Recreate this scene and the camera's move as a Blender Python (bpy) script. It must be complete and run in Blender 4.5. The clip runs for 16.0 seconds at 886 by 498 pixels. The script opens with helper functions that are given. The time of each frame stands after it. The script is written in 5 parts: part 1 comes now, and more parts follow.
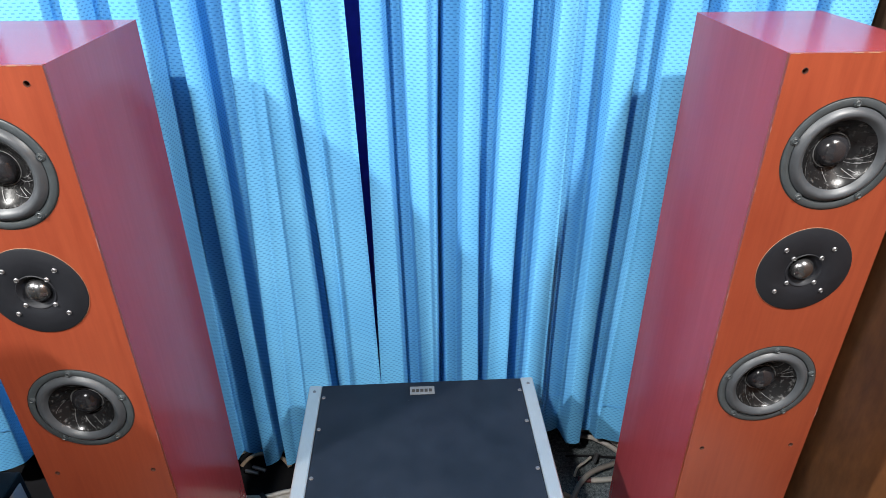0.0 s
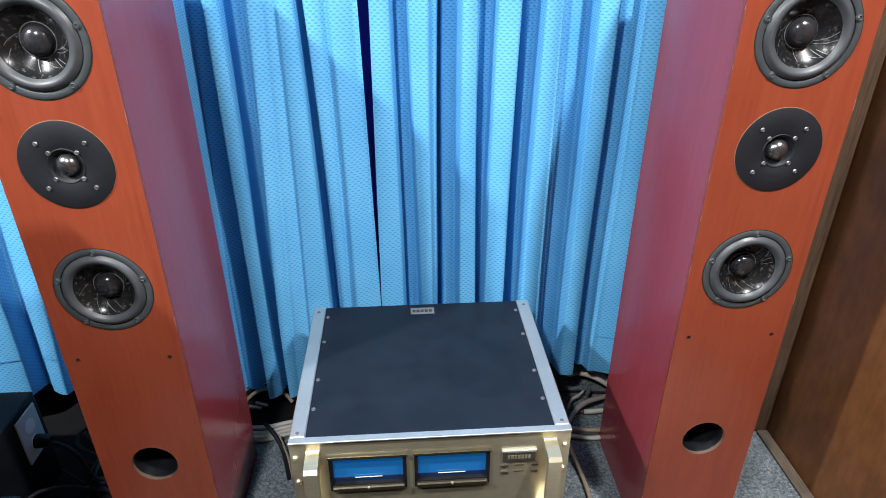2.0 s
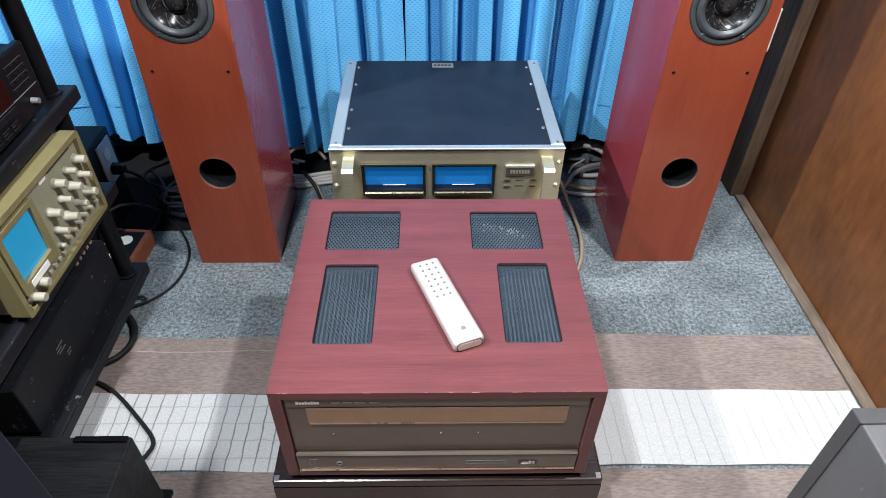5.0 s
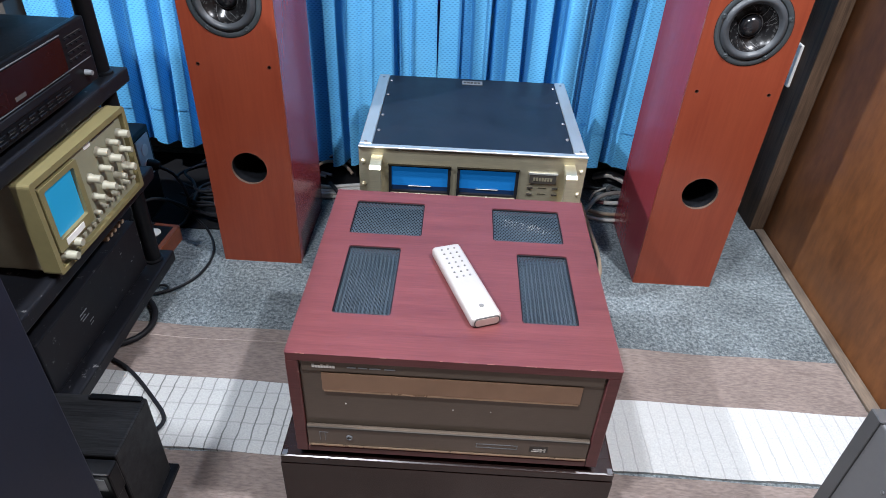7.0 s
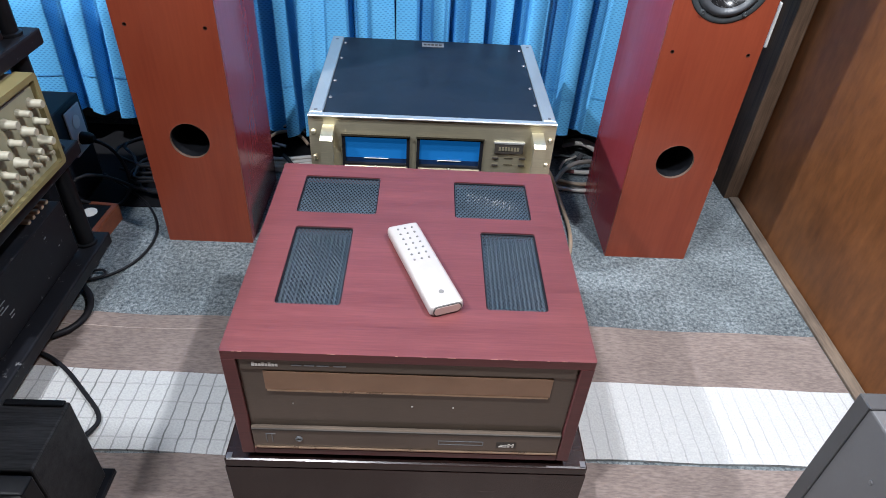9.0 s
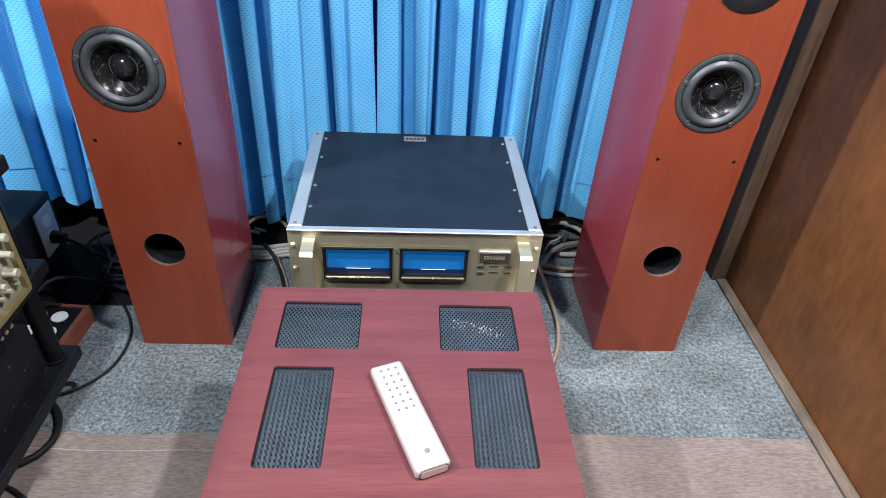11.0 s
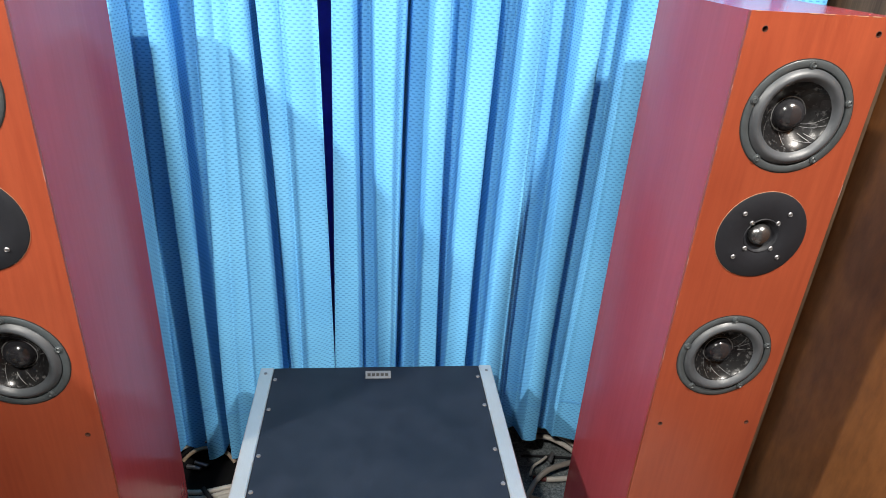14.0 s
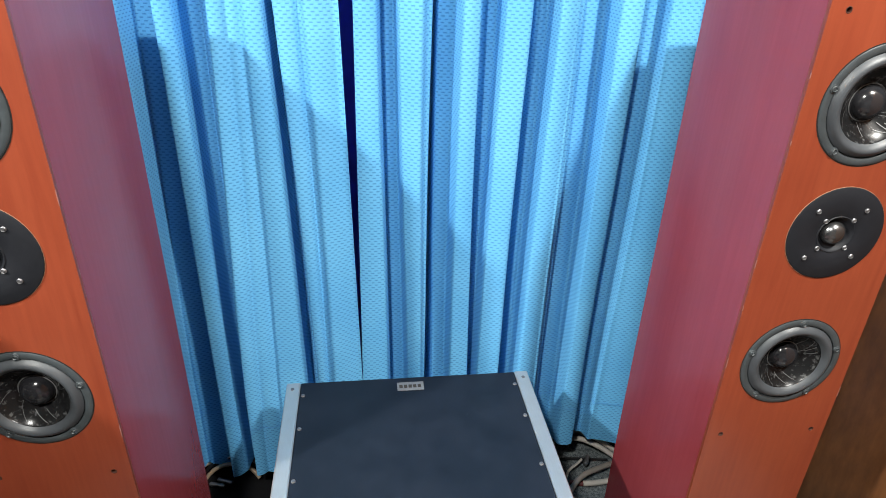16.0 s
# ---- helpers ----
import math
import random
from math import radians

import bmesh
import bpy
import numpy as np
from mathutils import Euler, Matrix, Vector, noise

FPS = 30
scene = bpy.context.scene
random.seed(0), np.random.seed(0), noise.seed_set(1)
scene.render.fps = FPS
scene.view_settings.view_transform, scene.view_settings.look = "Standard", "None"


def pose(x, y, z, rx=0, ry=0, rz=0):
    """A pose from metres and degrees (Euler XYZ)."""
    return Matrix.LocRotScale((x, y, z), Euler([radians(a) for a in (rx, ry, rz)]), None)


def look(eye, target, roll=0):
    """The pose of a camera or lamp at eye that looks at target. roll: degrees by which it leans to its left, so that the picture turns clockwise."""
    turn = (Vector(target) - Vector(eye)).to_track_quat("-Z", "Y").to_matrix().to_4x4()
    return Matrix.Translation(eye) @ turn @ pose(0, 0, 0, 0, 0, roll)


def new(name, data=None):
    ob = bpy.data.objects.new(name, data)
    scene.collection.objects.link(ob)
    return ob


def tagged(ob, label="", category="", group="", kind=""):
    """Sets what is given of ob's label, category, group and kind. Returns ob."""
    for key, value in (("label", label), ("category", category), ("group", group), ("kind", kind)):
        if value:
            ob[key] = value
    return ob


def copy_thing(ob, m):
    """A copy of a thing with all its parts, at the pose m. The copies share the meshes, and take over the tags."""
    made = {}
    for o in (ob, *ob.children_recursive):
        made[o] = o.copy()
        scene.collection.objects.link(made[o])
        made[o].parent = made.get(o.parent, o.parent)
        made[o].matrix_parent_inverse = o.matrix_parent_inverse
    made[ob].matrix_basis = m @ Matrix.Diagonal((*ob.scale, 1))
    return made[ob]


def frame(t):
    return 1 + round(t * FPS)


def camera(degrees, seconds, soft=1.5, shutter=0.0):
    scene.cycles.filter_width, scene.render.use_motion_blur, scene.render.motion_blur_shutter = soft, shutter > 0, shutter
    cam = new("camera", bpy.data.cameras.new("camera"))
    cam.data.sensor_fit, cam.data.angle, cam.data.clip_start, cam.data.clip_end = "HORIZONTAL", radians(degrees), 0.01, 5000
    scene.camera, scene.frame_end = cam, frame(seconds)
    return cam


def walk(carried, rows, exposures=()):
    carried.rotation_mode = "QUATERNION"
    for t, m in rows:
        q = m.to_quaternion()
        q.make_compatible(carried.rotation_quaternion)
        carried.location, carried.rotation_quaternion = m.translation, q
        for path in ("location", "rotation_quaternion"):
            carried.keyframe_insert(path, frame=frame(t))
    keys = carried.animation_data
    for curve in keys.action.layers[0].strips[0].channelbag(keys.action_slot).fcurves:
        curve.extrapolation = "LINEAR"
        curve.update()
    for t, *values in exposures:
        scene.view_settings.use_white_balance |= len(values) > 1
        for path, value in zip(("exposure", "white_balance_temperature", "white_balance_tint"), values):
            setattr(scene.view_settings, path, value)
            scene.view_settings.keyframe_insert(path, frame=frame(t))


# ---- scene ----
cam = camera(69.5, 16.0, soft=0.9)
PATH = [
    (0, (0.002, 0.025, 1.317), (0.074, 1.761, 0.328), -0.3),
    (0.5, (-0.02, -0.055, 1.313), (0.076, 1.764, 0.488), -0.1),
    (1, (-0.034, -0.113, 1.283), (0.08, 1.739, 0.537), 0.0),
    (1.5, (-0.035, -0.135, 1.231), (0.088, 1.707, 0.461), 0.2),
    (2, (-0.026, -0.127, 1.175), (0.079, 1.632, 0.23), 0.0),
    (2.5, (-0.027, -0.127, 1.137), (0.071, 1.536, 0.03), 0.0),
    (3, (-0.029, -0.126, 1.096), (0.066, 1.442, -0.14), 0.1),
    (3.5, (-0.026, -0.142, 1.071), (0.059, 1.367, -0.239), 0.1),
    (4, (-0.027, -0.207, 1.074), (0.054, 1.289, -0.251), 0.3),
    (4.5, (-0.024, -0.34, 1.076), (0.048, 1.16, -0.245), 0.5),
    (4.7, (-0.028, -0.383, 1.085), (0.027, 1.116, -0.238), 0.5),
    (6.8, (-0.036, -0.53, 1.018), (-0.064, 1.084, -0.163), 2.4),
    (7, (-0.038, -0.526, 1.002), (-0.054, 1.092, -0.173), 3.0),
    (7.5, (-0.025, -0.504, 0.981), (-0.021, 1.098, -0.216), 3.3),
    (8, (-0.018, -0.483, 0.961), (0.019, 1.097, -0.265), 3.6),
    (8.2, (-0.017, -0.473, 0.957), (0.028, 1.101, -0.277), 3.6),
    (10.3, (-0.015, -0.358, 1.01), (0.103, 1.191, -0.249), 4.3),
    (10.5, (-0.02, -0.339, 1.033), (0.101, 1.208, -0.228), 4.2),
    (11, (-0.019, -0.306, 1.071), (0.101, 1.3, -0.114), 4.0),
    (11.5, (-0.017, -0.275, 1.105), (0.109, 1.389, 0.003), 3.9),
    (12, (-0.017, -0.235, 1.143), (0.112, 1.487, 0.134), 3.8),
    (12.5, (-0.004, -0.164, 1.18), (0.127, 1.593, 0.233), 3.5),
    (13, (-0.021, -0.096, 1.203), (0.122, 1.683, 0.299), 3.4),
    (13.5, (-0.022, -0.045, 1.207), (0.146, 1.739, 0.319), 3.4),
    (14, (-0.008, -0.016, 1.207), (0.2, 1.767, 0.325), 3.6),
    (14.5, (0.013, 0.001, 1.186), (0.277, 1.774, 0.299), 3.8),
    (15, (0.018, 0.024, 1.169), (0.314, 1.784, 0.268), 3.1),
    (15.5, (-0.039, 0.051, 1.18), (0.247, 1.809, 0.271), 2.8),
    (16, (-0.067, 0.069, 1.205), (0.15, 1.83, 0.282), 1.8),
]
EXPOSURES = [(0, -0.16, 7000, 12), (0.5, -0.02, 8000, 13), (1.0, -0.08, 7600, 12), (1.5, -0.18, 6900, 7), (2.0, -0.19, 6700, 11), (2.5, -0.10, 6700, 10), (3.0, 0.02, 6550, 7),
             (4.5, 0.0, 6450, 10), (7.0, -0.10, 6250, 13), (8.2, -0.14, 6250, 13), (10.5, -0.02, 6400, 13), (12.0, 0.02, 6650, 11), (13.0, 0.00, 7250, 13), (13.6, 0.02, 7500, 14),
             (14.0, -0.02, 7450, 12), (14.5, 0.03, 6700, 6), (15.0, 0.0, 6450, 6), (15.5, -0.03, 6750, 4), (16.0, -0.16, 7150, 9)]
walk(cam, [(t, look(eye, target, roll)) for t, eye, target, roll in PATH], EXPOSURES)

# ---- light ----
world = bpy.data.worlds.new("room_world")
scene.world = world
world.use_nodes = True
world.node_tree.nodes["Background"].inputs[0].default_value = (0.8, 0.9, 1.0, 1)
world.node_tree.nodes["Background"].inputs[1].default_value = 0.05


def ceiling_lamp(x, y, power, sx, sy, colour=(0.93, 0.97, 1.0)):
    data = bpy.data.lights.new("ceiling_lamp_light", "AREA")
    data.shape, data.size, data.size_y = "RECTANGLE", sx, sy
    data.energy, data.color = power, colour
    ob = new("ceiling_lamp_light", data)
    ob.location = (x, y, 2.14)
    return ob


LAMPS = ((-1.45, 0.06, 106), (0.755, 0.06, 66), (-0.51, -0.38, 60))
for lamp_x, lamp_y, watts in LAMPS:
    ceiling_lamp(lamp_x, lamp_y, watts, 0.09, 0.09)
scene.view_settings.exposure = 0.0


# ---- materials ----
def material(name, colour, rough=0.5, metal=0.0, spec=0.5, coat=0.0):
    m = bpy.data.materials.new(name)
    m.use_nodes = True
    b = m.node_tree.nodes["Principled BSDF"]
    b.inputs["Base Color"].default_value = (*colour, 1)
    b.inputs["Roughness"].default_value = rough
    b.inputs["Metallic"].default_value = metal
    b.inputs["Specular IOR Level"].default_value = spec
    b.inputs["Coat Weight"].default_value = coat
    return m


def node(m, kind, **inputs):
    n = m.node_tree.nodes.new(kind)
    for key, value in inputs.items():
        n.inputs[key.replace("_", " ")].default_value = value
    return n


def link(m, a, b):
    m.node_tree.links.new(a, b)


def bsdf(m):
    return m.node_tree.nodes["Principled BSDF"]


def ramp(m, fac, stops):
    r = m.node_tree.nodes.new("ShaderNodeValToRGB")
    while len(r.color_ramp.elements) < len(stops):
        r.color_ramp.elements.new(0.5)
    for e, (p, c) in zip(r.color_ramp.elements, stops):
        e.position, e.color = p, (*c, 1)
    link(m, fac, r.inputs[0])
    return r.outputs[0]


def noise_of(m, scale, stretch=(1, 1, 1), detail=5.0, rough=0.55, coords="Object"):
    tc = m.node_tree.nodes.new("ShaderNodeTexCoord")
    mp = m.node_tree.nodes.new("ShaderNodeMapping")
    mp.inputs["Scale"].default_value = stretch
    link(m, tc.outputs[coords], mp.inputs[0])
    n = node(m, "ShaderNodeTexNoise", Scale=scale, Detail=detail, Roughness=rough)
    link(m, mp.outputs[0], n.inputs["Vector"])
    return n.outputs["Fac"]


def mix(m, kind, fac, a, b):
    n = m.node_tree.nodes.new("ShaderNodeMix")
    n.data_type, n.blend_type = "RGBA", kind
    for value, slot in ((fac, 0), (a, 6), (b, 7)):
        if isinstance(value, (int, float)):
            n.inputs[slot].default_value = value
        elif isinstance(value, tuple):
            n.inputs[slot].default_value = (*value, 1)
        else:
            link(m, value, n.inputs[slot])
    return n.outputs[2]


def calc(m, op, a, b=None, c=None):
    n = m.node_tree.nodes.new("ShaderNodeMath")
    n.operation = op
    for i, value in enumerate((a, b, c)):
        if value is None:
            continue
        if isinstance(value, (int, float)):
            n.inputs[i].default_value = value
        else:
            link(m, value, n.inputs[i])
    return n.outputs[0]


def bump(m, height, strength=0.3, distance=0.002):
    n = node(m, "ShaderNodeBump", Strength=strength, Distance=distance)
    link(m, height, n.inputs["Height"])
    link(m, n.outputs[0], bsdf(m).inputs["Normal"])


def wood(name, dark, light, rough, stretch, scale=9.0, coat=0.0, blotch=0.35, spec=0.5, grain_gloss=0.18):
    """Veneer: long fine grain, broad bands and a little blotchiness."""
    m = material(name, light, rough, spec=spec, coat=coat)
    grain = noise_of(m, scale * 6, stretch, 8, 0.65)
    bands = noise_of(m, scale, stretch, 3, 0.5)
    both = calc(m, "ADD", calc(m, "MULTIPLY", grain, 0.6), calc(m, "MULTIPLY", bands, 0.4))
    mid = tuple((a + b) / 2 for a, b in zip(dark, light))
    col = ramp(m, both, [(0.3, dark), (0.5, mid), (0.7, light)])
    patch = ramp(m, noise_of(m, 3.0, (1, 1, 1), 4, 0.6), [(0.3, (1 - blotch,) * 3), (0.7, (1, 1, 1))])
    link(m, mix(m, "MULTIPLY", 1.0, col, patch), bsdf(m).inputs["Base Color"])
    link(m, calc(m, "MULTIPLY_ADD", grain, grain_gloss, rough - grain_gloss / 2), bsdf(m).inputs["Roughness"])
    bump(m, grain, grain_gloss * 0.6, 0.0006)
    return m


def worn(name, colour, rough, metal=0.0, amount=0.25, scale=40.0, dust=0.0, spec=0.5, stretch=(1, 1, 1)):
    """Painted or metal surface with smudges and fine grain."""
    m = material(name, colour, rough, metal, spec)
    fine = noise_of(m, scale, stretch, 6, 0.6)
    broad = noise_of(m, scale * 0.12, (1, 1, 1), 4, 0.6)
    both = calc(m, "ADD", calc(m, "MULTIPLY", fine, 0.5), calc(m, "MULTIPLY", broad, 0.5))
    low = tuple(c * (1 - amount) for c in colour)
    high = tuple(min(1, c * (1 + amount) + dust) for c in colour)
    link(m, ramp(m, both, [(0.3, low), (0.7, high)]), bsdf(m).inputs["Base Color"])
    link(m, calc(m, "MULTIPLY_ADD", both, 0.3, rough - 0.15), bsdf(m).inputs["Roughness"])
    bump(m, fine, 0.08, 0.0005)
    return m


cherry = wood("cherry_veneer", (0.180, 0.031, 0.015), (0.242, 0.051, 0.023), 0.30, (7, 7, 0.4), 4.0, blotch=0.18, spec=0.45, grain_gloss=0.05)
cabinet_veneer = wood("rosy_cabinet_veneer", (0.245, 0.034, 0.042), (0.290, 0.045, 0.056), 0.20, (5, 5, 0.3), 4.0, blotch=0.14, spec=0.55, grain_gloss=0.015)
mahogany = wood("mahogany_veneer", (0.074, 0.016, 0.018), (0.146, 0.041, 0.041), 0.38, (0.5, 11, 11), 6.0, blotch=0.22)
panel_wood = wood("wall_panel_wood", (0.135, 0.050, 0.018), (0.300, 0.118, 0.040), 0.40, (2.2, 2.2, 0.7), 4.0, blotch=0.5, spec=0.3, grain_gloss=0.1)
post_wood = wood("post_wood", (0.050, 0.029, 0.019), (0.21, 0.135, 0.088), 0.6, (14, 14, 0.5), 4.0, blotch=0.6, spec=0.15)
frame_wood = wood("window_frame_wood", (0.022, 0.016, 0.012), (0.095, 0.070, 0.056), 0.6, (14, 14, 0.5), 4.0, blotch=0.5, spec=0.2)
sill_wood = wood("sill_wood", (0.07, 0.050, 0.036), (0.26, 0.190, 0.135), 0.75, (9, 1.2, 9), 4.0, blotch=0.65)
stand_wood = wood("dark_stand_wood", (0.012, 0.006, 0.0055), (0.034, 0.017, 0.0145), 0.26, (0.5, 9, 9), 4.0, spec=0.45, grain_gloss=0.08)
box_wood = wood("box_wood", (0.14, 0.035, 0.015), (0.30, 0.09, 0.04), 0.4, (0.5, 9, 9), 5.0)
black_ash = wood("black_ash", (0.002, 0.002, 0.003), (0.042, 0.043, 0.046), 0.5, (0.6, 9, 9), 7.0, spec=0.12)
black_paint = worn("black_paint", (0.006, 0.0065, 0.009), 0.45, amount=0.5, scale=30, dust=0.004, spec=0.15)
black_top = worn("black_top_paint", (0.008, 0.010, 0.014), 0.45, amount=0.25, scale=120, dust=0.001, spec=0.15)
slab_paint = worn("dark_cabinet_paint", (0.010, 0.013, 0.023), 0.5, amount=0.2, scale=150, spec=0.25)
black_plastic = worn("black_plastic", (0.006, 0.0065, 0.008), 0.38, amount=0.3, scale=80, spec=0.16)
rubber = worn("rubber", (0.042, 0.047, 0.053), 0.42, amount=0.25, scale=60, spec=0.4)
driver_frame = worn("driver_frame_paint", (0.036, 0.043, 0.047), 0.38, amount=0.25, scale=90, spec=0.4)
flange = worn("tweeter_flange", (0.008, 0.009, 0.012), 0.6, amount=0.2, scale=120, spec=0.25)
crack_line = worn("cone_thread", (0.13, 0.13, 0.135), 0.5, amount=0.2)
dome_film = worn("dust_cap_film", (0.014, 0.014, 0.016), 0.16, amount=0.5, spec=0.6)
tweeter_dome = worn("tweeter_dome_metal", (0.15, 0.15, 0.155), 0.26, 0.9, amount=0.15)
steel = worn("screw_steel", (0.21, 0.21, 0.22), 0.38, 0.72, amount=0.3)
peg_edge = worn("peg_hole_edge", (0.055, 0.016, 0.009), 0.7, amount=0.3)
# near-black that puts the shade of holes, gaps and insides into colour
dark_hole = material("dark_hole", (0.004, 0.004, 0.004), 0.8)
bare_wood = worn("bare_wood", (0.30, 0.16, 0.10), 0.7, amount=0.3)
chip_wood = worn("chipped_veneer", (0.25, 0.11, 0.09), 0.7, amount=0.3)
raw_board = worn("raw_board", (0.085, 0.050, 0.034), 0.7, amount=0.3)
gold = worn("champagne_gold", (0.60, 0.55, 0.395), 0.34, 0.82, amount=0.24, scale=45, stretch=(0.6, 30, 30))
gold_dark = worn("shaded_gold", (0.15, 0.13, 0.09), 0.35, 0.9, amount=0.15)
alu = worn("brushed_aluminium", (0.56, 0.575, 0.57), 0.38, 0.8, amount=0.10, scale=60, stretch=(30, 1, 30))
ink = material("dark_ink", (0.03, 0.025, 0.02), 0.6)
pale_ink = material("pale_ink", (0.62, 0.60, 0.56), 0.6)
grey_ink = material("grey_ink", (0.07, 0.066, 0.062), 0.6)
silver_label = worn("silver_label", (0.17, 0.18, 0.19), 0.45, 0.2)
facia = worn("dark_facia", (0.105, 0.082, 0.064), 0.22, 0.2, amount=0.15, scale=60, stretch=(1, 20, 20))
facia_window = worn("smoked_window", (0.27, 0.165, 0.105), 0.16, 0.2, amount=0.12, scale=30)
facia_line = worn("copper_line", (0.42, 0.30, 0.21), 0.3, 0.8)
grille_metal = worn("grille_metal", (0.075, 0.097, 0.118), 0.36, 0.5, amount=0.4, scale=200, dust=0.010)
rib_metal = worn("rib_metal", (0.060, 0.078, 0.095), 0.38, 0.4, amount=0.4, scale=200, dust=0.008)
fin_metal = worn("fin_metal", (0.060, 0.072, 0.085), 0.4, 0.4, amount=0.3)
remote_silver = worn("remote_silver", (0.38, 0.35, 0.335), 0.36, 0.3, amount=0.05, scale=60)
remote_end = worn("remote_end", (0.50, 0.40, 0.36), 0.35, 0.4, amount=0.08)
button_grey = material("button_grey", (0.13, 0.125, 0.12), 0.5)
scope_beige = worn("scope_beige", (0.235, 0.23, 0.155), 0.5, amount=0.12, scale=50)
scope_frame = worn("scope_frame", (0.175, 0.150, 0.068), 0.45, amount=0.15, scale=50)
scope_body = worn("scope_body", (0.22, 0.19, 0.13), 0.5, amount=0.15)
knob_ivory = worn("knob_ivory", (0.32, 0.305, 0.235), 0.45, amount=0.1)
plate_white = worn("outlet_plate", (0.50, 0.50, 0.50), 0.4, amount=0.12)
white_plastic = worn("white_plastic", (0.72, 0.71, 0.67), 0.4, amount=0.08)
cd_window = worn("dark_red_window", (0.016, 0.0035, 0.0035), 0.25, amount=0.2, spec=0.25)
cable_black = material("cable_black", (0.009, 0.009, 0.011), 0.55, spec=0.2)
cable_white = worn("cable_white", (0.44, 0.41, 0.37), 0.5, amount=0.15)
cable_brown = worn("cable_brown", (0.27, 0.20, 0.14), 0.5, amount=0.2)
cable_grey = worn("cable_grey", (0.22, 0.19, 0.165), 0.5, amount=0.2)
sleeve_red = worn("sleeve_red", (0.11, 0.025, 0.025), 0.5, amount=0.2)
grey_paint = worn("grey_cabinet_paint", (0.085, 0.085, 0.088), 0.5, amount=0.12, scale=120)
grey_edge = worn("dark_grey_edge", (0.045, 0.045, 0.047), 0.5, amount=0.2, scale=120)
plaster = worn("plaster", (0.24, 0.235, 0.225), 0.85, amount=0.06, scale=30)
black_cloth = worn("black_cloth", (0.006, 0.006, 0.007), 0.9, amount=0.4, scale=90, spec=0.15)
wall_dark = worn("back_wall_board", (0.05, 0.045, 0.04), 0.7, amount=0.2, scale=20)


def specked(name, base, mark, rough, scale, low, high, spec):
    """Dark paint with sparse pale scuffs, plus smudges."""
    m = material(name, base, rough, spec=spec)
    spots = ramp(m, noise_of(m, scale, (1, 1, 1), 7, 0.7), [(low, (0, 0, 0)), (high, (1, 1, 1))])
    smudge = noise_of(m, 14, (1, 1, 1), 4, 0.6)
    body = ramp(m, smudge, [(0.3, tuple(c * 0.88 for c in base)), (0.7, tuple(c * 1.3 for c in base))])
    link(m, mix(m, "MIX", spots, body, mark), bsdf(m).inputs["Base Color"])
    link(m, calc(m, "MULTIPLY_ADD", smudge, 0.3, rough - 0.15), bsdf(m).inputs["Roughness"])
    return m


cone_film = specked("glossy_cone", (0.007, 0.007, 0.0075), (0.060, 0.060, 0.061), 0.24, 130, 0.56, 0.63, 0.22)
rack_paint = specked("scuffed_rack_paint", (0.007, 0.0075, 0.010), (0.13, 0.13, 0.135), 0.5, 45, 0.63, 0.69, 0.2)
cover_paint = specked("speckled_cover_paint", (0.007, 0.010, 0.0165), (0.16, 0.17, 0.18), 0.42, 75, 0.73, 0.77, 0.25)


def emitter(name, colour, glow, strength, rough=0.15):
    m = material(name, colour, rough)
    bsdf(m).inputs["Emission Color"].default_value = (*glow, 1)
    bsdf(m).inputs["Emission Strength"].default_value = strength
    return m


meter_blue = emitter("lit_meter_blue", (0.008, 0.08, 0.22), (0.006, 0.125, 0.40), 0.5)
meter_dark = material("meter_lower_band", (0.006, 0.02, 0.06), 0.3)
scope_blue = emitter("scope_screen_blue", (0.02, 0.20, 0.35), (0.015, 0.27, 0.50), 0.45)


def make_curtain_cloth():
    """Blue woven cloth with staggered short dashes; the cloth is a little translucent."""
    m = material("blue_curtain_cloth", (0.1, 0.4, 0.8), 0.8, spec=0.25)
    uv = m.node_tree.nodes.new("ShaderNodeUVMap")
    sep = m.node_tree.nodes.new("ShaderNodeSeparateXYZ")
    link(m, uv.outputs[0], sep.inputs[0])
    u, v = sep.outputs[0], sep.outputs[1]
    row = calc(m, "DIVIDE", v, 0.0054)
    odd = calc(m, "MODULO", calc(m, "FLOOR", row), 2.0)
    col = calc(m, "ADD", calc(m, "DIVIDE", u, 0.0128), calc(m, "MULTIPLY", odd, 0.5))
    du = calc(m, "ABSOLUTE", calc(m, "SUBTRACT", calc(m, "FRACT", col), 0.5))
    dv = calc(m, "ABSOLUTE", calc(m, "SUBTRACT", calc(m, "FRACT", row), 0.5))
    dash = calc(m, "MULTIPLY", calc(m, "LESS_THAN", du, 0.24), calc(m, "LESS_THAN", dv, 0.20))
    weave = node(m, "ShaderNodeTexNoise", Scale=420.0, Detail=3.0)
    link(m, uv.outputs[0], weave.inputs["Vector"])
    broad = node(m, "ShaderNodeTexNoise", Scale=5.0, Detail=4.0)
    link(m, uv.outputs[0], broad.inputs["Vector"])
    cloth = ramp(m, broad.outputs["Fac"], [(0.3, (0.098, 0.400, 0.725)), (0.7, (0.138, 0.480, 0.795))])
    spot = mix(m, "MIX", calc(m, "MULTIPLY", dash, 0.62), cloth, (0.014, 0.13, 0.40))
    link(m, mix(m, "MULTIPLY", 0.35, spot, ramp(m, weave.outputs["Fac"], [(0.3, (0.6, 0.6, 0.6)), (0.7, (1, 1, 1))])), bsdf(m).inputs["Base Color"])
    bump(m, calc(m, "SUBTRACT", weave.outputs["Fac"], calc(m, "MULTIPLY", dash, 0.6)), 0.25, 0.001)
    return m


curtain_cloth = make_curtain_cloth()


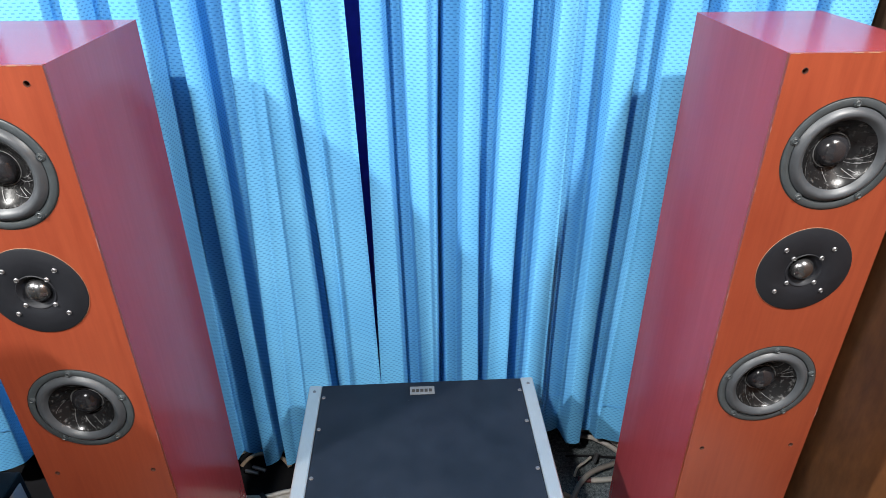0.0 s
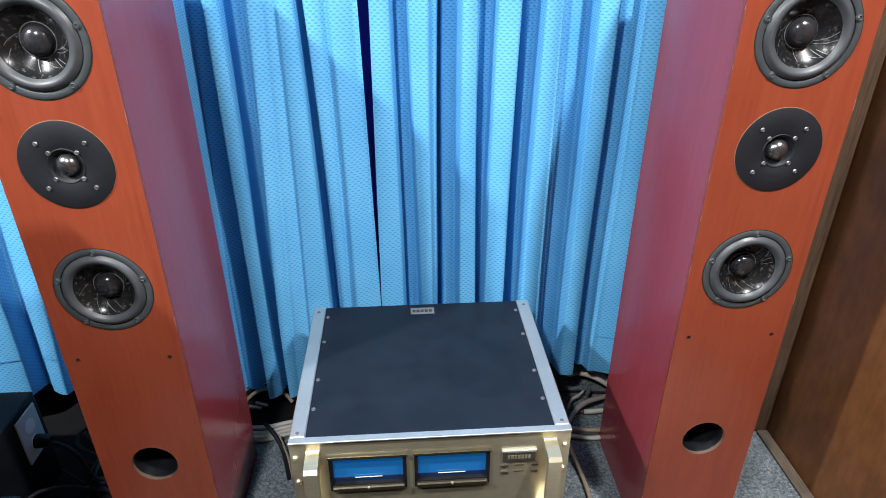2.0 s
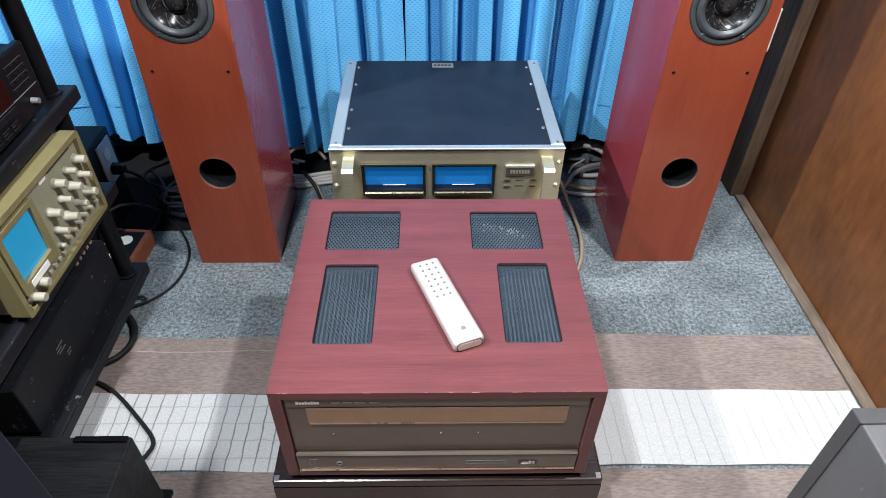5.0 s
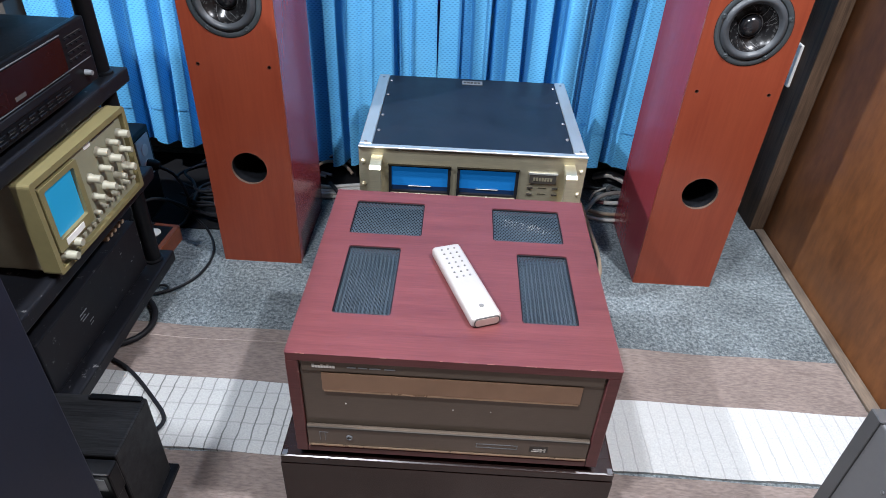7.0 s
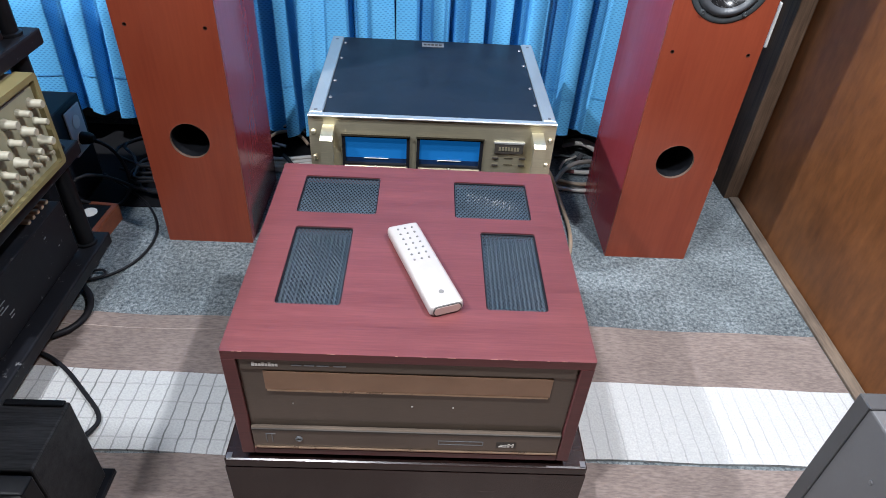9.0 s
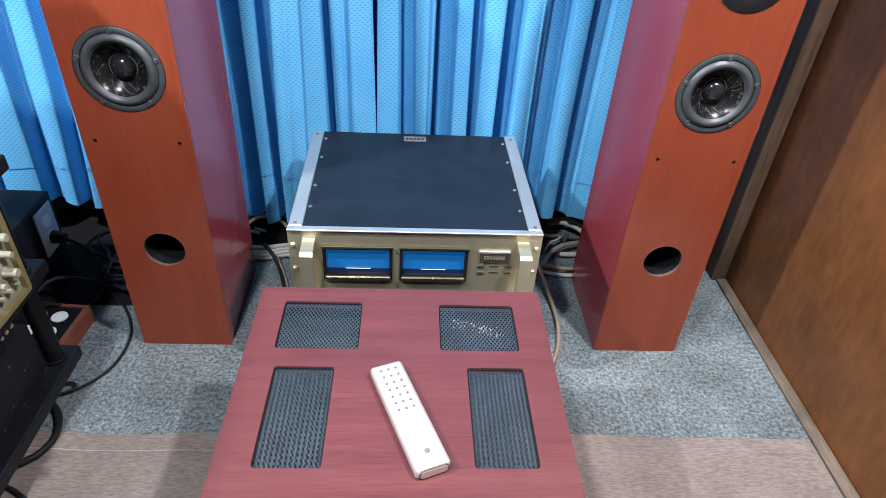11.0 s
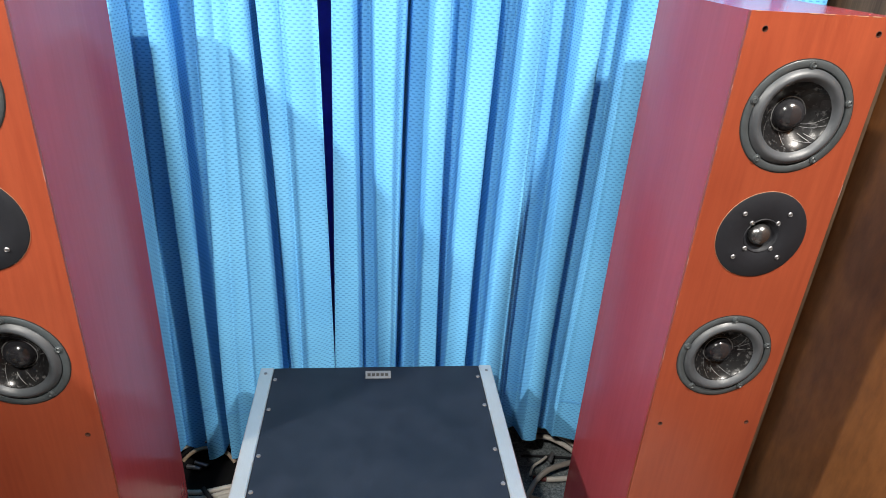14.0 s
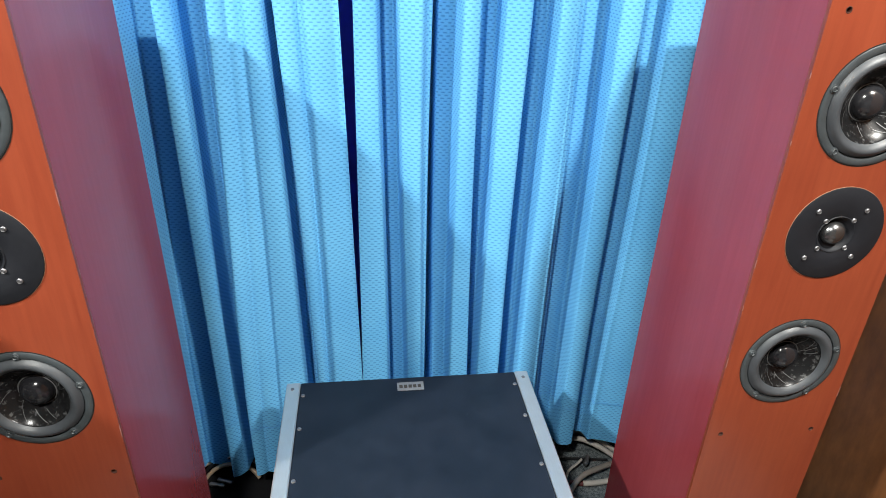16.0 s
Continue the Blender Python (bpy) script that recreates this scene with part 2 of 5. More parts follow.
def make_felt():
    m = material("grey_felt_carpet", (0.2, 0.23, 0.25), 0.95, spec=0.1)
    clump = noise_of(m, 125, (1, 1, 1), 6, 0.75)
    fibre = noise_of(m, 420, (1, 1, 1), 3, 0.6)
    broad = noise_of(m, 7, (1, 1, 1), 4, 0.6)
    both = calc(m, "ADD", calc(m, "MULTIPLY", clump, 0.65), calc(m, "MULTIPLY", fibre, 0.35))
    col = ramp(m, both, [(0.40, (0.046, 0.058, 0.067)), (0.5, (0.145, 0.168, 0.178)), (0.60, (0.30, 0.332, 0.34))])
    link(m, mix(m, "MULTIPLY", 1.0, col, ramp(m, broad, [(0.35, (0.62, 0.62, 0.62)), (0.65, (1, 1, 1))])), bsdf(m).inputs["Base Color"])
    bump(m, both, 0.7, 0.003)
    return m


felt = make_felt()


def make_pile(name, dark, light):
    m = material(name, light, 0.95, spec=0.1)
    fibre = noise_of(m, 260, (0.25, 1, 1), 4, 0.6)
    broad = noise_of(m, 9, (1, 1, 1), 5, 0.65)
    col = ramp(m, fibre, [(0.35, dark), (0.65, light)])
    link(m, mix(m, "MULTIPLY", 1.0, col, ramp(m, broad, [(0.3, (0.72, 0.72, 0.72)), (0.7, (1, 1, 1))])), bsdf(m).inputs["Base Color"])
    bump(m, fibre, 0.5, 0.002)
    return m


brown_pile = make_pile("brown_rug_pile", (0.165, 0.130, 0.116), (0.245, 0.197, 0.176))


def make_quilt():
    """Off-white flat weave with thin grey stitch lines both ways."""
    m = material("white_rug_weave", (0.7, 0.7, 0.68), 0.9, spec=0.1)
    tc = m.node_tree.nodes.new("ShaderNodeTexCoord")
    sep = m.node_tree.nodes.new("ShaderNodeSeparateXYZ")
    link(m, tc.outputs["Object"], sep.inputs[0])
    wob = calc(m, "MULTIPLY_ADD", noise_of(m, 30, (1, 1, 1), 3), 0.007, -0.0035)
    fx = calc(m, "ABSOLUTE", calc(m, "SUBTRACT", calc(m, "FRACT", calc(m, "DIVIDE", calc(m, "ADD", sep.outputs[0], wob), 0.0265)), 0.5))
    fy = calc(m, "ABSOLUTE", calc(m, "SUBTRACT", calc(m, "FRACT", calc(m, "DIVIDE", calc(m, "ADD", sep.outputs[1], wob), 0.038)), 0.5))
    lx = ramp(m, fx, [(0.0, (1, 1, 1)), (0.03, (1, 1, 1)), (0.07, (0, 0, 0))])
    ly = ramp(m, fy, [(0.0, (1, 1, 1)), (0.02, (1, 1, 1)), (0.05, (0, 0, 0))])
    fade = ramp(m, noise_of(m, 7, (1, 1, 1), 3), [(0.35, (0.45, 0.45, 0.45)), (0.6, (1, 1, 1))])
    left_more = ramp(m, calc(m, "MULTIPLY_ADD", sep.outputs[0], -1.2, 0.4), [(0.0, (0.06, 0.06, 0.06)), (0.8, (0.36, 0.36, 0.36))])
    line = mix(m, "LIGHTEN", 1.0, mix(m, "MULTIPLY", 1.0, lx, mix(m, "MULTIPLY", 1.0, fade, ramp(m, calc(m, "MULTIPLY_ADD", sep.outputs[0], -1.2, 0.4), [(0.0, (0.35, 0.35, 0.35)), (0.7, (1, 1, 1))]))), mix(m, "MULTIPLY", 1.0, ly, left_more))
    fibre = noise_of(m, 300, (1, 1, 1), 4)
    base = ramp(m, fibre, [(0.3, (0.345, 0.35, 0.345)), (0.7, (0.445, 0.445, 0.435))])
    link(m, mix(m, "MIX", line, base, (0.15, 0.15, 0.147)), bsdf(m).inputs["Base Color"])
    bump(m, calc(m, "SUBTRACT", fibre, line), 0.4, 0.002)
    return m


quilt = make_quilt()


# ---- mesh helpers ----
def thing(name, at, label, category, group="", rz=0.0, kind=""):
    ob = new(name)
    ob.empty_display_size = 0.05
    ob.matrix_basis = pose(*at, 0, 0, rz)
    return tagged(ob, label, category, group, kind)


def part(name, bm, mat, parent=None, label="", smooth=False):
    me = bpy.data.meshes.new(name)
    bmesh.ops.recalc_face_normals(bm, faces=bm.faces)
    bm.to_mesh(me)
    bm.free()
    me.materials.append(mat)
    if smooth:
        me.shade_smooth()
        me.set_sharp_from_angle(angle=radians(38))
    ob = new(name, me)
    if parent is not None:
        ob.parent = parent
    if label:
        ob["label"] = label
    return ob


def add_box(bm, x0, x1, y0, y1, z0, z1, bevel=0.0, segs=2, m=None):
    made = bmesh.ops.create_cube(bm, size=1.0)["verts"]
    mat = Matrix.Translation(((x0 + x1) / 2, (y0 + y1) / 2, (z0 + z1) / 2)) @ Matrix.Diagonal((x1 - x0, y1 - y0, z1 - z0, 1))
    bmesh.ops.transform(bm, matrix=mat, verts=made)
    if bevel:
        edges = list({e for v in made for e in v.link_edges})
        made = list({v for f in bmesh.ops.bevel(bm, geom=edges, offset=bevel, segments=segs, profile=0.5, affect="EDGES")["faces"] for v in f.verts} | {v for v in made if v.is_valid})
    if m is not None:
        bmesh.ops.transform(bm, matrix=m, verts=[v for v in made if v.is_valid])
    return made


def box(*args, **kw):
    bm = bmesh.new()
    add_box(bm, *args, **kw)
    return bm


def add_lathe(bm, profile, segs=32, m=Matrix()):
    """Turn (radius, height) pairs about z."""
    rings = []
    for r, h in profile:
        if r < 1e-6:
            rings.append([bm.verts.new(m @ Vector((0, 0, h)))])
        else:
            rings.append([bm.verts.new(m @ Vector((r * math.cos(2 * math.pi * i / segs), r * math.sin(2 * math.pi * i / segs), h))) for i in range(segs)])
    for a, b in zip(rings, rings[1:]):
        for i in range(segs):
            j = (i + 1) % segs
            if len(a) == 1 and len(b) > 1:
                bm.faces.new((a[0], b[i], b[j]))
            elif len(b) == 1 and len(a) > 1:
                bm.faces.new((a[i], b[0], a[j]))
            elif len(a) > 1:
                bm.faces.new((a[i], b[i], b[j], a[j]))


def lathe(profile, segs=32, m=Matrix()):
    bm = bmesh.new()
    add_lathe(bm, profile, segs, m)
    return bm


def ring(cx, cy, r, n=40):
    return [(cx + r * math.cos(2 * math.pi * i / n), cy + r * math.sin(2 * math.pi * i / n)) for i in range(n)]


def rect(x0, x1, y0, y1, r=0.0, n=4):
    if not r:
        return [(x0, y0), (x1, y0), (x1, y1), (x0, y1)]
    pts = []
    for cx, cy, a0 in ((x1 - r, y0 + r, -90), (x1 - r, y1 - r, 0), (x0 + r, y1 - r, 90), (x0 + r, y0 + r, 180)):
        pts += [(cx + r * math.cos(radians(a0 + 90 * i / n)), cy + r * math.sin(radians(a0 + 90 * i / n))) for i in range(n + 1)]
    return pts


def plate(outer, holes, depth, m=Matrix()):
    """A sheet with openings cut through it: front at z = 0, back at -depth."""
    bm = bmesh.new()
    for z in (0.0, -depth):
        edges = []
        for loop in (outer, *holes):
            vs = [bm.verts.new((x, y, z)) for x, y in loop]
            edges += [bm.edges.new((a, b)) for a, b in zip(vs, vs[1:] + vs[:1])]
        bmesh.ops.triangle_fill(bm, use_beauty=True, use_dissolve=False, edges=edges)
    bm.verts.ensure_lookup_table()
    n = sum(len(l) for l in (outer, *holes))
    start = 0
    for loop in (outer, *holes):
        k = len(loop)
        for i in range(k):
            a, b = start + i, start + (i + 1) % k
            bm.faces.new((bm.verts[a], bm.verts[b], bm.verts[n + b], bm.verts[n + a]))
        start += k
    bmesh.ops.transform(bm, matrix=m, verts=bm.verts)
    return bm


FRONT = pose(0, 0, 0, 90)       # plate in x, z, facing -y
FACE_X = pose(0, 0, 0, 90, 0, 90)  # plate in y, z, facing +x


def tube(name, points, radius, mat, parent=None, label="", category="", res=3, ring_res=3):
    """A cable: a smooth curve through points, turned into a mesh."""
    cu = bpy.data.curves.new(name, "CURVE")
    cu.dimensions, cu.bevel_depth, cu.bevel_resolution, cu.resolution_u = "3D", radius, ring_res, res
    cu.use_fill_caps = True
    sp = cu.splines.new("NURBS")
    sp.points.add(len(points) - 1)
    for p, co in zip(sp.points, points):
        p.co = (*co, 1)
    sp.use_endpoint_u, sp.order_u = True, 3
    tmp = bpy.data.objects.new(name, cu)
    me = bpy.data.meshes.new_from_object(tmp)
    bpy.data.objects.remove(tmp)
    me.materials.clear()
    me.materials.append(mat)
    me.shade_smooth()
    ob = new(name, me)
    if parent is not None:
        ob.parent = parent
    tagged(ob, label, category)
    return ob


def lettering(name, text, size, mat, parent, m, label=""):
    cu = bpy.data.curves.new(name, "FONT")
    cu.body, cu.size, cu.extrude = text, size, 0.0003
    cu.align_x = "CENTER"
    cu.space_character = 1.25
    tmp = bpy.data.objects.new(name, cu)
    me = bpy.data.meshes.new_from_object(tmp)
    bpy.data.objects.remove(tmp)
    me.transform(m)
    me.materials.clear()
    me.materials.append(mat)
    ob = new(name, me)
    ob.parent = parent
    if label:
        ob["label"] = label
    return ob

# ---- setting ----
WALL_X, POST_Y, BACK_Y = 0.868, 1.033, 1.34
tagged(part("floor", box(-1.75, 1.0, -2.7, 1.45, -0.08, 0.0), felt), "grey speckled felt carpet on the floor", "carpet", kind="structure")
tagged(part("wall_north", box(-1.75, 1.0, BACK_Y, BACK_Y + 0.1, 0.0, 2.2), wall_dark), "brown board wall behind the blue curtains", "wall", kind="structure")
tagged(part("wall_east", box(WALL_X, WALL_X + 0.1, -2.6, BACK_Y - 0.003, 0.0, 2.2), panel_wood), "brown varnished wood panelled wall", "wall", kind="structure")
tagged(part("wall_west", box(-1.75, -1.65, -2.6, BACK_Y - 0.003, 0.0, 2.2), plaster), "plain pale wall beyond the rack", "wall", kind="structure")
tagged(part("wall_west_return", box(-1.648, -1.2, 1.10, BACK_Y - 0.004, 0.0, 2.198), wall_dark), "brown board wall beside the end of the curtain", "wall", kind="structure")
tagged(part("wall_south", box(-1.65, WALL_X, -2.7, -2.6, 0.0, 2.2), plaster), "plain pale wall", "wall", kind="structure")
tagged(part("ceiling", box(-1.75, 1.0, -2.7, 1.45, 2.2, 2.3), plaster), "plain white ceiling", "ceiling", kind="structure")
tagged(part("trim", box(0.826, WALL_X - 0.003, POST_Y, BACK_Y - 0.004, 0.0, 2.2, bevel=0.003), post_wood), "weathered brown timber post beside the curtain", "post", kind="structure")
tagged(part("window_frame_trim", box(0.795, 0.823, 1.245, BACK_Y - 0.004, 0.0, 2.2, bevel=0.002), frame_wood), "dark window frame edge beside the curtain", "trim", kind="structure")
tagged(part("baseboard", box(0.838, WALL_X - 0.003, -2.5, POST_Y - 0.002, 0.0, 0.008, bevel=0.002), sill_wood), "worn flat wooden sill along the panelled wall", "baseboard", kind="structure")

# wall switch plate on the side of the post
sw = thing("wall_switch", (0.824, 1.130, 0.458), "ivory wall switch plate on the timber post", "switch")
part("plate", box(-0.008, 0.0, -0.03, 0.03, -0.055, 0.055, bevel=0.003), white_plastic, sw)
part("rocker", box(-0.011, -0.007, -0.012, 0.012, -0.025, 0.025, bevel=0.001), white_plastic, sw)

for lx, ly, _ in LAMPS:
    lamp = thing("ceiling_lamp", (lx, ly, 2.2), "small square white ceiling lamp", "lamp", "ceiling lamps")
    part("housing", plate(rect(-0.10, 0.10, -0.10, 0.10, 0.01), [], 0.04, pose(0, 0, 0)), white_plastic, lamp)
    part("diffuser", box(-0.085, 0.085, -0.085, 0.085, -0.048, -0.041, bevel=0.002), white_plastic, lamp)


# ---- rug ----
def strip(x0, x1, y0, y1, z, thick, seed, nx=90, ny=16):
    """A flat woven band with a slightly wavy edge and surface."""
    bm = bmesh.new()
    rng = random.Random(seed)
    ph = [rng.uniform(0, 6.3) for _ in range(6)]
    grid = []
    for i in range(nx + 1):
        x = x0 + (x1 - x0) * i / nx
        row = []
        for j in range(ny + 1):
            v = j / ny
            y = y0 + (y1 - y0) * v
            y += 0.004 * math.sin(5 * x + ph[0]) + 0.0015 * math.sin(23 * x + ph[1])
            h = z + thick + 0.0008 * math.sin(17 * x + ph[2]) * math.sin(19 * y + ph[3])
            row.append(bm.verts.new((x, y, h)))
        grid.append(row)
    for a, b in zip(grid, grid[1:]):
        for j in range(ny):
            bm.faces.new((a[j], b[j], b[j + 1], a[j + 1]))
    rim = [e for e in bm.edges if e.is_boundary]
    low = bmesh.ops.extrude_edge_only(bm, edges=rim)["geom"]
    for v in low:
        if isinstance(v, bmesh.types.BMVert):
            v.co.z = z
    return bm


seam_thread = worn("seam_thread", (0.27, 0.22, 0.19), 0.9, amount=0.6, scale=25)
rug = thing("rug", (0, 0, 0.0), "brown rug with an off-white checked band, lying on felt carpet", "rug")
part("band", strip(-1.45, 0.834, 0.357, 0.508, 0.0005, 0.004, 1), brown_pile, rug, "plain brown woven band", True)
part("seam", strip(-1.45, -0.25, 0.4680, 0.4700, 0.0048, 0.0006, 1, ny=1), seam_thread, rug, "thin pale stitched seam", True)
part("band", strip(-1.45, 0.831, 0.186, 0.355, 0.0005, 0.0055, 2), quilt, rug, "off-white band with thin grey check lines", True)
part("band", strip(-1.45, 0.834, -0.95, 0.184, 0.0005, 0.004, 3, ny=40), brown_pile, rug, "plain brown woven band", True)


# ---- curtains ----
# edges of the flat pleats: (x at height 1.1, x at height 0.43, depth of the cloth after it: 0 proud, 1 deep)
PLEATS_LEFT = [(-1.15, -1.17, 0.0),
               (-1.06, -1.09, 0.6), (-1.01, -1.04, 0.0), (-0.93, -0.95, 0.5), (-0.89, -0.91, 0.05), (-0.83, -0.86, 0.45), (-0.80, -0.83, 0.0), (-0.755, -0.79, 0.7),
               (-0.70, -0.73, 0.0), (-0.61, -0.63, 0.4), (-0.585, -0.60, 0.0), (-0.545, -0.57, 0.5), (-0.505, -0.52, 0.0), (-0.449, -0.464, 0.75), (-0.408, -0.404, 0.22), (-0.374, -0.366, 1.1),
               (-0.347, -0.349, 0.85), (-0.320, -0.340, 0.0), (-0.289, -0.307, 0.08), (-0.264, -0.269, 0.0), (-0.228, -0.215, 0.8), (-0.220, -0.196, 0.05), (-0.179, -0.170, 0.14), (-0.172, -0.162, 0.0)]
PLEATS_RIGHT = [(-0.047, -0.042, 0.6), (-0.018, -0.007, 0.0), (0.030, 0.028, 0.25), (0.045, 0.039, 1.0), (0.050, 0.050, 0.55), (0.084, 0.084, 0.0), (0.120, 0.129, 0.6),
                (0.155, 0.147, 0.0), (0.205, 0.199, 1.0), (0.214, 0.220, 0.55), (0.242, 0.234, 0.0), (0.284, 0.288, 0.35), (0.301, 0.303, 0.65), (0.350, 0.350, 0.0), (0.397, 0.394, 1.0),
                (0.406, 0.403, 0.5), (0.442, 0.432, 0.0), (0.505, 0.52, 0.55), (0.540, 0.55, 0.0), (0.600, 0.61, 0.6), (0.645, 0.65, 0.0), (0.700, 0.705, 0.55), (0.724, 0.73, 0.0)]


def curtain(name, x_top, x_low, pleats, seed, label):
    """One hanging cloth: flat pleats, proud and recessed by turns, with steep returns between them."""
    rng = random.Random(seed)
    nz, z_hem, z_top = 64, 0.085, 2.12
    nx = int((x_low[1] - x_low[0]) / 0.0022)
    ph = [rng.uniform(0, 6.28) for _ in range(8)]
    tilt = [rng.uniform(-0.009, 0.009) for _ in range(len(pleats) + 1)]
    bm = bmesh.new()
    uv = bm.loops.layers.uv.new("UVMap")
    rows, lengths = [], []
    for k in range(nz + 1):
        # rows closer together near the hem
        z = z_hem + (z_top - z_hem) * (k / nz) ** 1.25
        f = min(max((z - 0.43) / 0.67, -0.5), 1.6)
        xa = x_low[0] + (x_top[0] - x_low[0]) * f
        xb = x_low[1] + (x_top[1] - x_low[1]) * f
        edges = [lo + (hi - lo) * f + 0.002 * math.sin(5 * z + 9 * hi) for hi, lo, _ in pleats]
        for n in range(1, len(edges)):
            edges[n] = max(edges[n], edges[n - 1] + 0.005)
        row, us, run, last = [], [], 0.0, None
        for i in range(nx + 1):
            x = xa + (xb - xa) * i / nx
            level, seg = 0.05, 0
            for n, e in enumerate(edges):
                s = min(max((x - e) / 0.009 + 0.5, 0.0), 1.0)
                level += (pleats[n][2] - (pleats[n - 1][2] if n else 0.05)) * s * s * (3 - 2 * s)
                if x > e:
                    seg = n + 1
            a = edges[seg - 1] if seg else xa
            b = edges[seg] if seg < len(edges) else xb
            u = (x - a) / max(b - a, 0.004)
            y = 1.158 + 0.098 * level + 0.006 * math.sin(9 * x + ph[0])
            y += tilt[seg] * (u - 0.5) * 2 * min(1, (b - a) / 0.03) * min(1, 6 * u, 6 * (1 - u)) - 0.006 * math.sin(math.pi * min(max(u, 0), 1))
            y += 0.003 * math.sin(41 * x + 6 * z + ph[2]) * (1.3 - min(1, max(0, f)))
            dz = 0.0
            if z < 0.25:
                dz = (0.018 * math.sin(6.5 * x + ph[3]) + 0.010 * math.sin(19 * x + ph[4]) - 0.02 * level) * (0.25 - z) / 0.165
            p = Vector((x, y, z + dz))
            if last is not None:
                run += math.hypot(p.x - last.x, p.y - last.y)
            last = p
            us.append(run)
            row.append(bm.verts.new(p))
        rows.append(row)
        lengths.append(us)
    for k in range(nz):
        for i in range(nx):
            face = bm.faces.new((rows[k][i], rows[k][i + 1], rows[k + 1][i + 1], rows[k + 1][i]))
            for loop, (kk, ii) in zip(face.loops, ((k, i), (k, i + 1), (k + 1, i + 1), (k + 1, i))):
                loop[uv].uv = (lengths[kk][ii], rows[kk][ii].co.z)
    root = thing(name, ((x_low[0] + x_low[1]) / 2, 1.18, 0.08), label, "curtain", "window curtains")
    shift = Matrix.Translation((-root.location.x, -root.location.y, -root.location.z))
    # stitched seam a little proud of the cloth
    hem = bmesh.new()
    k = min(range(nz), key=lambda q: abs(rows[q][0].co.z - 0.205))
    line = [(Vector((v.co.x, v.co.y - 0.0022, v.co.z)), Vector((v.co.x, v.co.y - 0.0024, v.co.z + 0.0035))) for v in rows[k]]
    pairs = [(hem.verts.new(a), hem.verts.new(b)) for a, b in line]
    for (a, b), (c, d) in zip(pairs, pairs[1:]):
        hem.faces.new((a, c, d, b))
    bmesh.ops.transform(hem, matrix=shift, verts=hem.verts)
    bmesh.ops.transform(bm, matrix=shift, verts=bm.verts)
    cloth = part("cloth", bm, curtain_cloth, root)
    cloth.data.shade_smooth()
    part("hem", hem, hem_thread, cloth, "blue stitched hem seam", True)
    return root


hem_thread = worn("hem_thread", (0.075, 0.33, 0.65), 0.8, amount=0.2)
curtain("curtain", (-1.19, -0.113), (-1.19, -0.099), PLEATS_LEFT, 4, "blue dotted cloth curtain hanging in deep folds")
curtain("curtain", (-0.090, 0.800), (-0.095, 0.790), PLEATS_RIGHT, 9, "blue dotted cloth curtain hanging in narrow folds")
back = thing("curtain_liner", (0, 1.274, 0.12), "dark blue lining cloth seen between the curtains", "curtain")
lining = worn("dark_blue_lining", (0.09, 0.13, 0.85), 0.85, amount=0.2)
part("cloth", box(-1.19, 0.795, -0.004, 0.004, 0.0, 2.0), lining, back)


# ---- loudspeakers ----
HALF, TALL, DEEP = 0.0972, 1.147, 0.277
DRIVERS = ((1.020, 0.0742), (0.644, 0.0742))


def screw(parent, x, z, y, r=0.0042):
    s = part("screw", lathe([(0, 0.0022), (r * 0.45, 0.0021), (r * 0.5, 0.0008), (r * 0.75, 0.0022), (r, 0.0012), (r, -0.001)], 12, pose(x, y, z, 90)), steel, parent, "", True)
    return s


